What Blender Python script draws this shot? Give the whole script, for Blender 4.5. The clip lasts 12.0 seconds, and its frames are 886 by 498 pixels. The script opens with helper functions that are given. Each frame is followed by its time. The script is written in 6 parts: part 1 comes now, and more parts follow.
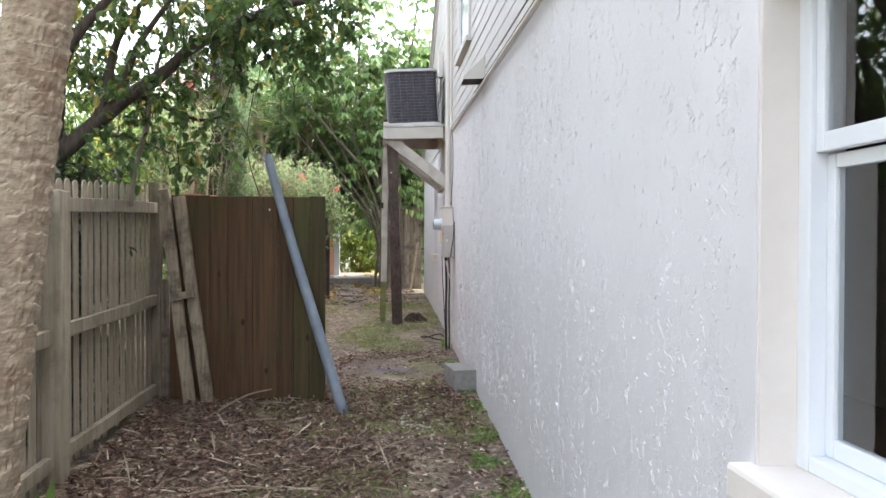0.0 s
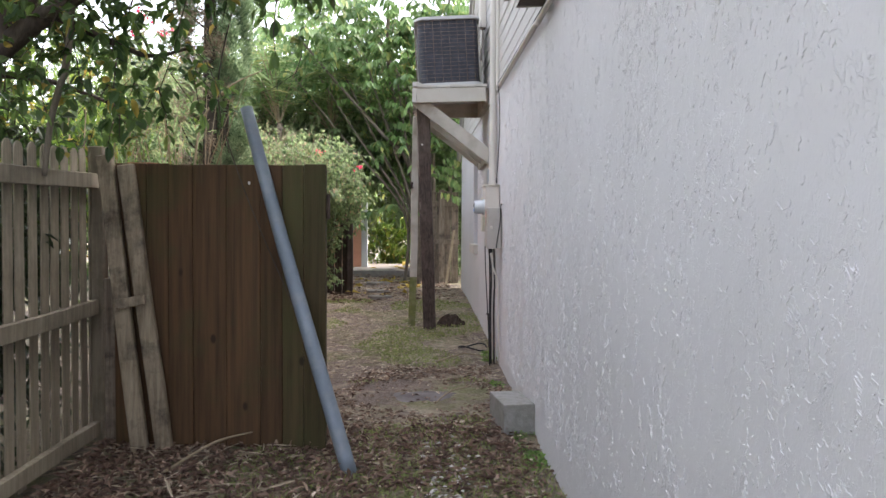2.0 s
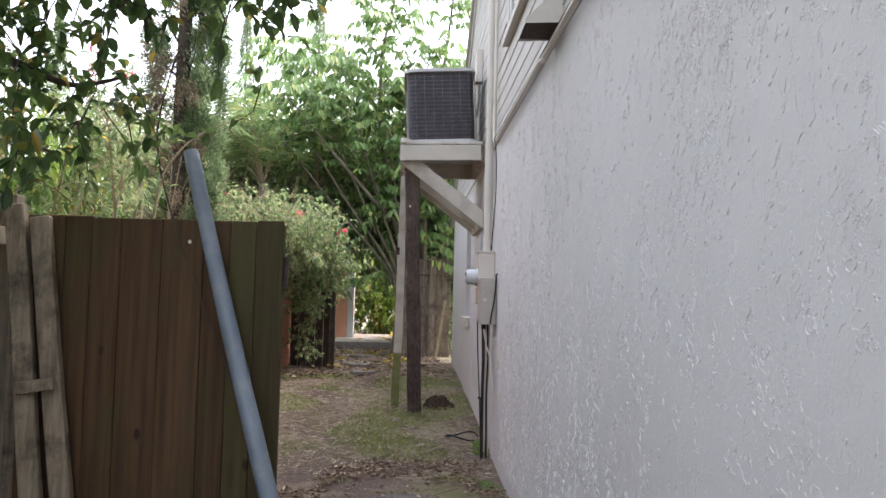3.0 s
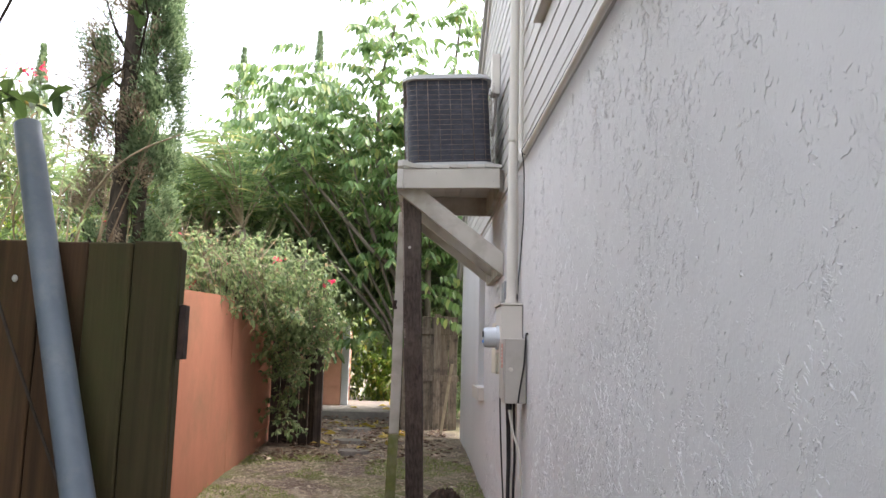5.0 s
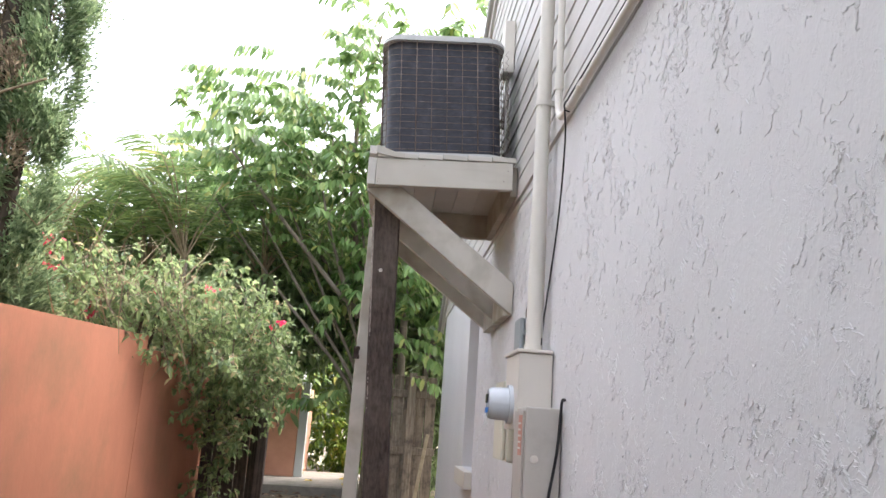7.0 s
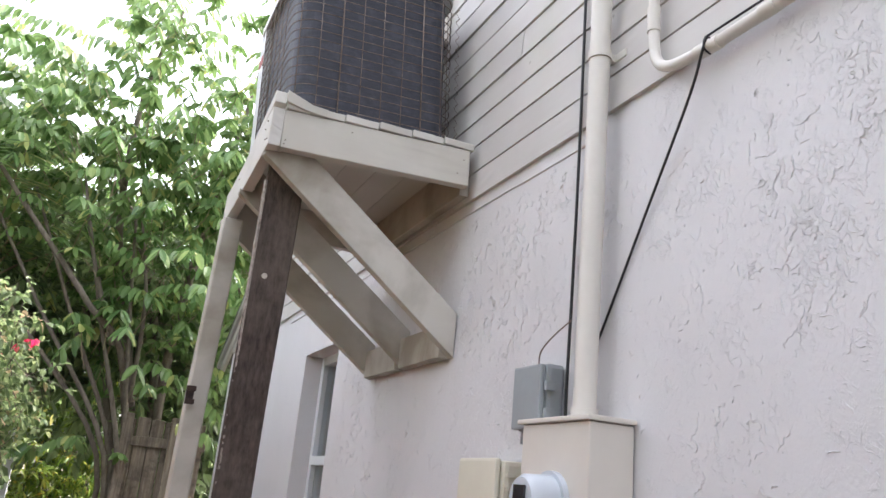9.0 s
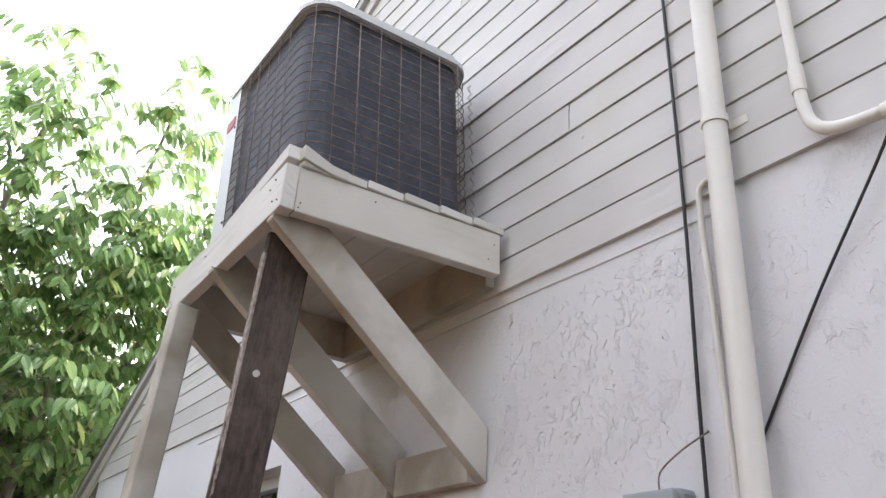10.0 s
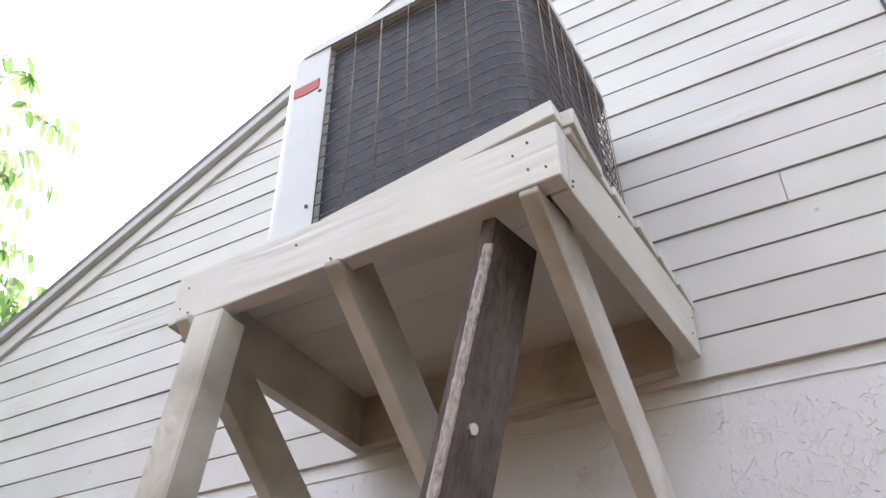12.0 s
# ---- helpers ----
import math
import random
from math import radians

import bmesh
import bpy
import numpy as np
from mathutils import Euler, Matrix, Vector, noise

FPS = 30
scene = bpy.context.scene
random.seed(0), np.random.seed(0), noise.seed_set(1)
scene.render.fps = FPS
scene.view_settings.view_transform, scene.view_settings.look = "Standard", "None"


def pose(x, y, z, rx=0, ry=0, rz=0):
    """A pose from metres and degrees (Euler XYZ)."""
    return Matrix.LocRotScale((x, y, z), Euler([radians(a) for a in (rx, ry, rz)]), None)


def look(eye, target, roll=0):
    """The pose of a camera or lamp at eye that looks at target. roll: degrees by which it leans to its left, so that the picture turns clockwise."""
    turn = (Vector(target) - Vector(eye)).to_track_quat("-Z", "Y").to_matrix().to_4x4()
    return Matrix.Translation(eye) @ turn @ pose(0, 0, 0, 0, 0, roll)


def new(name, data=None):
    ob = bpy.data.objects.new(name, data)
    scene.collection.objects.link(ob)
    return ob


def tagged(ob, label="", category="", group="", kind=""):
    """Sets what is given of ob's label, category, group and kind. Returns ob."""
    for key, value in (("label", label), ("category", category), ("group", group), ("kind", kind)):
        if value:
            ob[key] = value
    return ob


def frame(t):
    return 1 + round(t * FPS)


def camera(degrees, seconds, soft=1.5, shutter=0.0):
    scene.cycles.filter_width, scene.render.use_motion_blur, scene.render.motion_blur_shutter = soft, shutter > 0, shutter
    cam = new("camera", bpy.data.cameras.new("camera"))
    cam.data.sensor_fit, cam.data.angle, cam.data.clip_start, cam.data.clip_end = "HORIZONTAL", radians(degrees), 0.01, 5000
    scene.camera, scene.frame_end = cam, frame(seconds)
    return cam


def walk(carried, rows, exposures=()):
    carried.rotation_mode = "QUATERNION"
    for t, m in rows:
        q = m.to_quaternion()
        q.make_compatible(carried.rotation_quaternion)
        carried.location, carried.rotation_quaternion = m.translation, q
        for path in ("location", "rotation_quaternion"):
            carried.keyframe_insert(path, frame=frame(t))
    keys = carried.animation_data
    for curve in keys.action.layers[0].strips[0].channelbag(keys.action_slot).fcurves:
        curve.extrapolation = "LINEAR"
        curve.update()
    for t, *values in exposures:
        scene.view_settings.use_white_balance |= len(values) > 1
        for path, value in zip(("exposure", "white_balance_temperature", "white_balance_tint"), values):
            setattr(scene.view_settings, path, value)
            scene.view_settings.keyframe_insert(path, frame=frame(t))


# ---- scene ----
cam = camera(59.0, 12.0)
PATH = [
    (0, (-0.02, -0.111, 1.471), (0.142, 1.882, 1.447), 0.2),
    (0.5, (-0.045, 0.342, 1.455), (0.166, 2.331, 1.421), -0.4),
    (1, (-0.046, 0.792, 1.443), (0.134, 2.782, 1.377), -0.7),
    (1.5, (0.013, 1.248, 1.468), (0.177, 3.241, 1.442), -0.1),
    (2, (0.057, 1.656, 1.452), (0.128, 3.654, 1.399), 0.3),
    (2.5, (0.092, 2.063, 1.47), (0.171, 4.061, 1.487), 1.0),
    (2.7, (0.116, 2.224, 1.474), (0.197, 4.221, 1.542), 1.4),
    (4.3, (0.163, 3.439, 1.491), (0.252, 5.428, 1.675), 1.5),
    (4.5, (0.17, 3.6, 1.497), (0.24, 5.591, 1.676), 2.4),
    (5, (0.17, 4.002, 1.525), (0.239, 5.983, 1.796), 1.4),
    (5.5, (0.215, 4.428, 1.526), (0.204, 6.381, 1.957), 2.5),
    (6, (0.216, 4.803, 1.531), (0.212, 6.753, 1.973), 3.6),
    (6.5, (0.194, 5.164, 1.518), (0.268, 7.125, 1.903), 3.2),
    (6.7, (0.228, 5.371, 1.53), (0.311, 7.328, 1.932), 3.7),
    (8.3, (-0.163, 6.508, 1.623), (0.248, 8.374, 2.214), 4.2),
    (8.5, (-0.213, 6.608, 1.612), (0.255, 8.449, 2.238), 5.1),
    (9, (-0.365, 6.97, 1.632), (0.394, 8.721, 2.231), 5.4),
    (9.5, (-0.479, 7.314, 1.601), (0.411, 8.869, 2.49), 3.4),
    (10, (-0.634, 7.669, 1.65), (0.371, 9.131, 2.574), 3.6),
    (10.5, (-0.764, 8.026, 1.653), (0.339, 9.385, 2.622), 4.5),
    (11, (-0.826, 8.373, 1.676), (0.369, 9.577, 2.737), 5.4),
    (11.5, (-0.898, 8.728, 1.697), (0.407, 9.743, 2.822), 2.4),
    (12, (-0.892, 9.059, 1.719), (0.418, 9.878, 2.989), 2.9),
]
walk(cam, [(t, look(eye, target, roll)) for t, eye, target, roll in PATH],
     [(0, 1.71, 6450, 13), (0.5, 1.50, 6450, 13), (1, 1.43, 6450, 13), (1.6, 1.46, 6480, 14), (2.5, 1.28, 6500, 15), (4.5, 1.25, 6700, 14), (5.0, 1.34, 6680, 14), (5.5, 1.39, 6650, 14), (6.5, 1.55, 6650, 15), (8.5, 1.6, 6600, 15), (9.5, 1.54, 6550, 15), (10.5, 1.53, 6500, 15), (11.5, 1.62, 6450, 15), (12, 1.68, 6450, 15)])

# ---- world and light ----
world = bpy.data.worlds.new("overcast_sky")
scene.world = world
world.use_nodes = True
wn = world.node_tree.nodes
wl = world.node_tree.links
sky = wn.new("ShaderNodeTexSky")
sky.sky_type = "NISHITA"
sky.sun_disc = False
sky.sun_elevation = radians(56)
sky.sun_rotation = radians(67)
sky.dust_density = 4.0
haze = wn.new("ShaderNodeHueSaturation")
haze.inputs["Saturation"].default_value = 0.38
wl.new(sky.outputs[0], haze.inputs["Color"])
wl.new(haze.outputs[0], wn["Background"].inputs["Color"])
wn["Background"].inputs["Strength"].default_value = 0.40
sun_data = bpy.data.lights.new("sun", "SUN")
sun_data.energy = 0.9
sun_data.angle = radians(14)
sun_data.color = (1.0, 0.95, 0.86)
sun = new("sun", sun_data)
sun.matrix_world = look((7, 9, 12), (0, 6, 0))

# ---- materials ----


def material(name, a, b=None, scale=6.0, rough=0.7, bump=0.0, bump_scale=40.0, stretch=(1, 1, 1), metal=0.0,
             stain=None, stain_amount=0.0, stain_scale=1.5, vary=0.0, spec=0.3, detail=6.0):
    """Two-colour grain, a coarser stain and a fine relief."""
    m = bpy.data.materials.new(name)
    m.use_nodes = True
    n, l = m.node_tree.nodes, m.node_tree.links
    p = n["Principled BSDF"]
    p.inputs["Roughness"].default_value = rough
    p.inputs["Metallic"].default_value = metal
    p.inputs["Specular IOR Level"].default_value = spec
    tc = n.new("ShaderNodeTexCoord")
    mp = n.new("ShaderNodeMapping")
    mp.inputs["Scale"].default_value = stretch
    l.new(tc.outputs["Object"], mp.inputs["Vector"])
    g = n.new("ShaderNodeTexNoise")
    g.inputs["Scale"].default_value = scale
    g.inputs["Detail"].default_value = detail
    g.inputs["Roughness"].default_value = 0.65
    l.new(mp.outputs[0], g.inputs["Vector"])
    r = n.new("ShaderNodeValToRGB")
    b = b or tuple(c * 0.8 for c in a)
    r.color_ramp.elements[0].position, r.color_ramp.elements[1].position = 0.32, 0.68
    r.color_ramp.elements[0].color = (*b, 1)
    r.color_ramp.elements[1].color = (*a, 1)
    l.new(g.outputs[0], r.inputs[0])
    out = r.outputs[0]
    if stain:
        s = n.new("ShaderNodeTexNoise")
        s.inputs["Scale"].default_value = stain_scale
        s.inputs["Detail"].default_value = 8
        s.inputs["Roughness"].default_value = 0.7
        l.new(tc.outputs["Object"], s.inputs["Vector"])
        sr = n.new("ShaderNodeValToRGB")
        sr.color_ramp.elements[0].position, sr.color_ramp.elements[1].position = 0.48, 0.72
        sr.color_ramp.elements[1].color = (stain_amount,) * 3 + (1,)
        sr.color_ramp.elements[0].color = (0, 0, 0, 1)
        l.new(s.outputs[0], sr.inputs[0])
        mx = n.new("ShaderNodeMix")
        mx.data_type = "RGBA"
        l.new(sr.outputs[0], mx.inputs["Factor"])
        l.new(out, mx.inputs[6])
        mx.inputs[7].default_value = (*stain, 1)
        out = mx.outputs[2]
    if vary:
        oi = n.new("ShaderNodeObjectInfo")
        mr = n.new("ShaderNodeMapRange")
        mr.inputs["To Min"].default_value, mr.inputs["To Max"].default_value = 1 - vary, 1 + vary
        l.new(oi.outputs["Random"], mr.inputs["Value"])
        hs = n.new("ShaderNodeHueSaturation")
        l.new(mr.outputs[0], hs.inputs["Value"])
        l.new(out, hs.inputs["Color"])
        out = hs.outputs[0]
    l.new(out, p.inputs["Base Color"])
    if bump:
        f = n.new("ShaderNodeTexNoise")
        f.inputs["Scale"].default_value = bump_scale
        f.inputs["Detail"].default_value = 5
        l.new(mp.outputs[0], f.inputs["Vector"])
        bp = n.new("ShaderNodeBump")
        bp.inputs["Strength"].default_value = bump
        bp.inputs["Distance"].default_value = 0.004
        l.new(f.outputs[0], bp.inputs["Height"])
        l.new(bp.outputs[0], p.inputs["Normal"])
    return m


def stucco_material(name, colour, dirt):
    """Trowelled stucco: thin raised ridges in loose patches over a fine grain."""
    m = bpy.data.materials.new(name)
    m.use_nodes = True
    n, l = m.node_tree.nodes, m.node_tree.links
    p = n["Principled BSDF"]
    p.inputs["Roughness"].default_value = 0.75
    p.inputs["Specular IOR Level"].default_value = 0.25
    tc = n.new("ShaderNodeTexCoord")
    mp = n.new("ShaderNodeMapping")
    mp.inputs["Scale"].default_value = (1, 1.15, 0.85)
    l.new(tc.outputs["Object"], mp.inputs["Vector"])

    def noise_tex(scale, detail, distortion=0.0, rough=0.55):
        t = n.new("ShaderNodeTexNoise")
        t.inputs["Scale"].default_value = scale
        t.inputs["Detail"].default_value = detail
        t.inputs["Distortion"].default_value = distortion
        t.inputs["Roughness"].default_value = rough
        l.new(mp.outputs[0], t.inputs["Vector"])
        return t

    def ramp(src, stops):
        r = n.new("ShaderNodeValToRGB")
        el = r.color_ramp.elements
        el[0].position, el[0].color = stops[0][0], (stops[0][1],) * 3 + (1,)
        el[1].position, el[1].color = stops[-1][0], (stops[-1][1],) * 3 + (1,)
        for pos, v in stops[1:-1]:
            e = el.new(pos)
            e.color = (v, v, v, 1)
        l.new(src, r.inputs[0])
        return r.outputs[0]

    def math_node(op, a, b):
        q = n.new("ShaderNodeMath")
        q.operation = op
        for k, v in enumerate((a, b)):
            if isinstance(v, (int, float)):
                q.inputs[k].default_value = v
            else:
                l.new(v, q.inputs[k])
        return q.outputs[0]

    ridge = ramp(noise_tex(30.0, 4.0, 0.9, 0.62).outputs[0], [(0.475, 0), (0.498, 1), (0.503, 0.9), (0.530, 0)])
    where = ramp(noise_tex(8.0, 5.0, 0.6, 0.68).outputs[0], [(0.50, 0), (0.58, 1)])
    scaly = ramp(noise_tex(62.0, 3.0, 1.2, 0.6).outputs[0], [(0.46, 0), (0.50, 1), (0.56, 0)])
    tight = ramp(noise_tex(6.0, 4.0, 0.5, 0.7).outputs[0], [(0.57, 0), (0.65, 1)])
    isle = ramp(noise_tex(19.0, 6.0, 0.7, 0.66).outputs[0], [(0.545, 0), (0.575, 1)])
    isle = math_node("MULTIPLY", isle, ramp(noise_tex(3.1, 2.0).outputs[0], [(0.42, 0.15), (0.58, 1)]))
    lump = noise_tex(5.0, 4.0, 0.3).outputs[0]
    grain = noise_tex(110, 3).outputs[0]
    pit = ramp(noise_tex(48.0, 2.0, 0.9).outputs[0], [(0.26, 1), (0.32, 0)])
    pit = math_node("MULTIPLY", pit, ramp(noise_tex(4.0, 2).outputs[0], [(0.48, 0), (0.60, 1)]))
    total = math_node("ADD", math_node("MULTIPLY", math_node("MULTIPLY", ridge, where), 0.50), math_node("MULTIPLY", math_node("MULTIPLY", scaly, tight), 0.20))
    total = math_node("ADD", total, math_node("ADD", math_node("MULTIPLY", isle, 0.30), math_node("MULTIPLY", lump, 2.4)))
    total = math_node("ADD", total, math_node("MULTIPLY", grain, 0.5))
    total = math_node("SUBTRACT", total, math_node("MULTIPLY", pit, 0.35))
    bp = n.new("ShaderNodeBump")
    bp.inputs["Strength"].default_value = 1.0
    bp.inputs["Distance"].default_value = 0.0020
    l.new(total, bp.inputs["Height"])
    l.new(bp.outputs[0], p.inputs["Normal"])
    big = noise_tex(0.9, 6, 0.3, 0.6)
    mx = n.new("ShaderNodeMix")
    mx.data_type = "RGBA"
    l.new(ramp(big.outputs[0], [(0.40, 0), (0.75, 0.55)]), mx.inputs["Factor"])
    mx.inputs[6].default_value = (*colour, 1)
    mx.inputs[7].default_value = (*dirt, 1)
    # shade inside the pits is painted as a faint dark tone
    pit_shade = n.new("ShaderNodeMix")
    pit_shade.data_type = "RGBA"
    l.new(math_node("MULTIPLY", pit, 0.10), pit_shade.inputs["Factor"])
    l.new(mx.outputs[2], pit_shade.inputs[6])
    pit_shade.inputs[7].default_value = (0.22, 0.21, 0.20, 1)
    l.new(pit_shade.outputs[2], p.inputs["Base Color"])
    return m


def leaf_material(name, a, b, c=None, glow=0.35, rough=0.4):
    """Leaves: colour by leaf, some light through the blade."""
    m = bpy.data.materials.new(name)
    m.use_nodes = True
    n, l = m.node_tree.nodes, m.node_tree.links
    p = n["Principled BSDF"]
    p.inputs["Roughness"].default_value = rough
    p.inputs["Specular IOR Level"].default_value = 0.4
    geo = n.new("ShaderNodeNewGeometry")
    r = n.new("ShaderNodeValToRGB")
    el = r.color_ramp.elements
    el[0].color, el[1].color = (*a, 1), (*b, 1)
    el[1].position = 0.9
    if c:
        e = el.new(0.97)
        e.color = (*c, 1)
    l.new(geo.outputs["Random Per Island"], r.inputs[0])
    l.new(r.outputs[0], p.inputs["Base Color"])
    tr = n.new("ShaderNodeBsdfTranslucent")
    hs = n.new("ShaderNodeHueSaturation")
    hs.inputs["Value"].default_value = 1.6
    hs.inputs["Hue"].default_value = 0.485
    l.new(r.outputs[0], hs.inputs["Color"])
    l.new(hs.outputs[0], tr.inputs["Color"])
    mix = n.new("ShaderNodeMixShader")
    mix.inputs[0].default_value = glow
    l.new(p.outputs[0], mix.inputs[1])
    l.new(tr.outputs[0], mix.inputs[2])
    l.new(mix.outputs[0], n["Material Output"].inputs["Surface"])
    return m


def glass_material(name):
    m = bpy.data.materials.new(name)
    m.use_nodes = True
    p = m.node_tree.nodes["Principled BSDF"]
    p.inputs["Base Color"].default_value = (0.9, 0.95, 0.95, 1)
    p.inputs["Roughness"].default_value = 0.01
    p.inputs["Transmission Weight"].default_value = 1.0
    p.inputs["IOR"].default_value = 1.5
    return m


def ground_material():
    m = bpy.data.materials.new("soil_and_litter")
    m.use_nodes = True
    n, l = m.node_tree.nodes, m.node_tree.links
    p = n["Principled BSDF"]
    p.inputs["Roughness"].default_value = 0.95
    p.inputs["Specular IOR Level"].default_value = 0.1
    tc = n.new("ShaderNodeTexCoord")

    def tex(scale, detail, lo, hi):
        t = n.new("ShaderNodeTexNoise")
        t.inputs["Scale"].default_value = scale
        t.inputs["Detail"].default_value = detail
        t.inputs["Roughness"].default_value = 0.7
        l.new(tc.outputs["Object"], t.inputs["Vector"])
        r = n.new("ShaderNodeMapRange")
        r.inputs["From Min"].default_value, r.inputs["From Max"].default_value = lo, hi
        l.new(t.outputs[0], r.inputs["Value"])
        return r.outputs[0]

    def mix(f, a, b):
        q = n.new("ShaderNodeMix")
        q.data_type = "RGBA"
        l.new(f, q.inputs["Factor"])
        for k, v in ((6, a), (7, b)):
            if isinstance(v, tuple):
                q.inputs[k].default_value = (*v, 1)
            else:
                l.new(v, q.inputs[k])
        return q.outputs[2]

    soil = mix(tex(60, 4, 0.35, 0.65), (0.13, 0.10, 0.085), (0.31, 0.255, 0.215))
    straw = mix(tex(35, 5, 0.35, 0.65), (0.27, 0.225, 0.165), (0.50, 0.43, 0.325))
    green = mix(tex(45, 4, 0.35, 0.65), (0.12, 0.145, 0.055), (0.265, 0.275, 0.125))
    c = mix(tex(1.8, 5, 0.46, 0.60), soil, straw)
    c = mix(tex(1.1, 6, 0.50, 0.66), c, green)
    l.new(c, p.inputs["Base Color"])
    b = n.new("ShaderNodeBump")
    b.inputs["Strength"].default_value = 0.9
    b.inputs["Distance"].default_value = 0.02
    l.new(tex(48, 6, 0.3, 0.7), b.inputs["Height"])
    l.new(b.outputs[0], p.inputs["Normal"])
    return m


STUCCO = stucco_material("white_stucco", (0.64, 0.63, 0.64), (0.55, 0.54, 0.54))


def grained_paint(name, a, b, along, stain, amount, patch=1.3, start=0.52):
    """Old paint over sawn boards: raised swirling grain along one axis, faint tone changes, dirt in blotches."""
    m = bpy.data.materials.new(name)
    m.use_nodes = True
    n, l = m.node_tree.nodes, m.node_tree.links
    p = n["Principled BSDF"]
    p.inputs["Roughness"].default_value = 0.6
    p.inputs["Specular IOR Level"].default_value = 0.3
    tc = n.new("ShaderNodeTexCoord")
    oi = n.new("ShaderNodeObjectInfo")
    shift = n.new("ShaderNodeVectorMath")
    shift.operation = "MULTIPLY_ADD"
    l.new(oi.outputs["Random"], shift.inputs[0])
    shift.inputs[1].default_value = (7.3, 3.1, 5.7)
    l.new(tc.outputs["Object"], shift.inputs[2])
    mp = n.new("ShaderNodeMapping")
    mp.inputs["Scale"].default_value = along
    l.new(shift.outputs[0], mp.inputs["Vector"])

    def tex(vec, scale, detail, distort, lo, hi):
        t = n.new("ShaderNodeTexNoise")
        t.inputs["Scale"].default_value = scale
        t.inputs["Detail"].default_value = detail
        t.inputs["Distortion"].default_value = distort
        l.new(vec, t.inputs["Vector"])
        r = n.new("ShaderNodeMapRange")
        r.inputs["From Min"].default_value, r.inputs["From Max"].default_value = lo, hi
        l.new(t.outputs[0], r.inputs["Value"])
        return r.outputs[0]

    def calc(op, x, y):
        q = n.new("ShaderNodeMath")
        q.operation = op
        for k, v in enumerate((x, y)):
            if isinstance(v, (int, float)):
                q.inputs[k].default_value = v
            else:
                l.new(v, q.inputs[k])
        return q.outputs[0]

    def blend(f, x, y):
        q = n.new("ShaderNodeMix")
        q.data_type = "RGBA"
        l.new(f, q.inputs["Factor"])
        for k, v in ((6, x), (7, y)):
            if isinstance(v, tuple):
                q.inputs[k].default_value = (*v, 1)
            else:
                l.new(v, q.inputs[k])
        return q.outputs[2]

    rings = calc("SINE", calc("MULTIPLY", tex(mp.outputs[0], 1.6, 3.0, 0.5, 0.0, 1.0), 75.0), 0.0)
    where = tex(shift.outputs[0], 2.2, 3.0, 0.3, 0.50, 0.66)
    fine = tex(mp.outputs[0], 24.0, 4.0, 0.2, 0.3, 0.7)
    height = calc("ADD", calc("MULTIPLY", calc("MULTIPLY", rings, where), 0.55), calc("MULTIPLY", fine, 0.12))
    bp = n.new("ShaderNodeBump")
    bp.inputs["Strength"].default_value = 0.7
    bp.inputs["Distance"].default_value = 0.0022
    l.new(height, bp.inputs["Height"])
    l.new(bp.outputs[0], p.inputs["Normal"])
    c = blend(tex(shift.outputs[0], 3.0, 6.0, 0.4, 0.35, 0.65), a, b)
    c = blend(calc("MULTIPLY", tex(tc.outputs["Object"], patch, 7.0, 0.3, start, start + 0.22), amount), c, stain)
    v = n.new("ShaderNodeTexVoronoi")
    v.inputs["Scale"].default_value = 5.0
    l.new(shift.outputs[0], v.inputs["Vector"])
    spot = n.new("ShaderNodeMapRange")
    spot.inputs["From Min"].default_value, spot.inputs["From Max"].default_value = 0.018, 0.045
    spot.inputs["To Min"].default_value, spot.inputs["To Max"].default_value = 0.55, 0.0
    l.new(v.outputs["Distance"], spot.inputs["Value"])
    c = blend(spot.outputs[0], c, (0.22, 0.19, 0.16))
    hs = n.new("ShaderNodeHueSaturation")
    mr = n.new("ShaderNodeMapRange")
    mr.inputs["To Min"].default_value, mr.inputs["To Max"].default_value = 0.96, 1.04
    l.new(oi.outputs["Random"], mr.inputs["Value"])
    l.new(mr.outputs[0], hs.inputs["Value"])
    l.new(c, hs.inputs["Color"])
    l.new(hs.outputs[0], p.inputs["Base Color"])
    return m


SIDING = grained_paint("painted_siding", (0.52, 0.50, 0.48), (0.475, 0.455, 0.435), (1.0, 0.30, 2.2), (0.42, 0.43, 0.33), 0.45)
TRIM = material("painted_trim", (0.56, 0.54, 0.50), (0.51, 0.49, 0.45), scale=9, rough=0.6, bump=0.25, bump_scale=30)
CREAM = material("cream_window_reveal", (0.70, 0.66, 0.61), (0.63, 0.59, 0.54), scale=4, rough=0.7, bump=0.3, bump_scale=25)
VINYL = material("white_vinyl", (0.70, 0.73, 0.76), (0.66, 0.69, 0.72), scale=3, rough=0.35, spec=0.5)
DECKPAINT = grained_paint("cream_painted_lumber", (0.55, 0.53, 0.48), (0.48, 0.455, 0.405), (0.3, 1.0, 2.2), (0.36, 0.33, 0.25), 0.5)
SIDEPAINT = grained_paint("cream_painted_side_board", (0.55, 0.53, 0.495), (0.49, 0.47, 0.43), (2.2, 0.3, 2.2), (0.37, 0.36, 0.28), 0.5)
BRACEPAINT = grained_paint("beige_painted_lumber", (0.53, 0.505, 0.455), (0.43, 0.405, 0.355), (0.45, 2.2, 1.4), (0.25, 0.215, 0.165), 0.85, 3.2, 0.44)
DARKWOOD = material("dark_weathered_timber", (0.115, 0.090, 0.080), (0.038, 0.029, 0.027), scale=26, rough=0.85, bump=1.0, bump_scale=60,
                    stretch=(2.5, 2.5, 0.07), stain=(0.20, 0.165, 0.14), stain_amount=0.5, stain_scale=5)
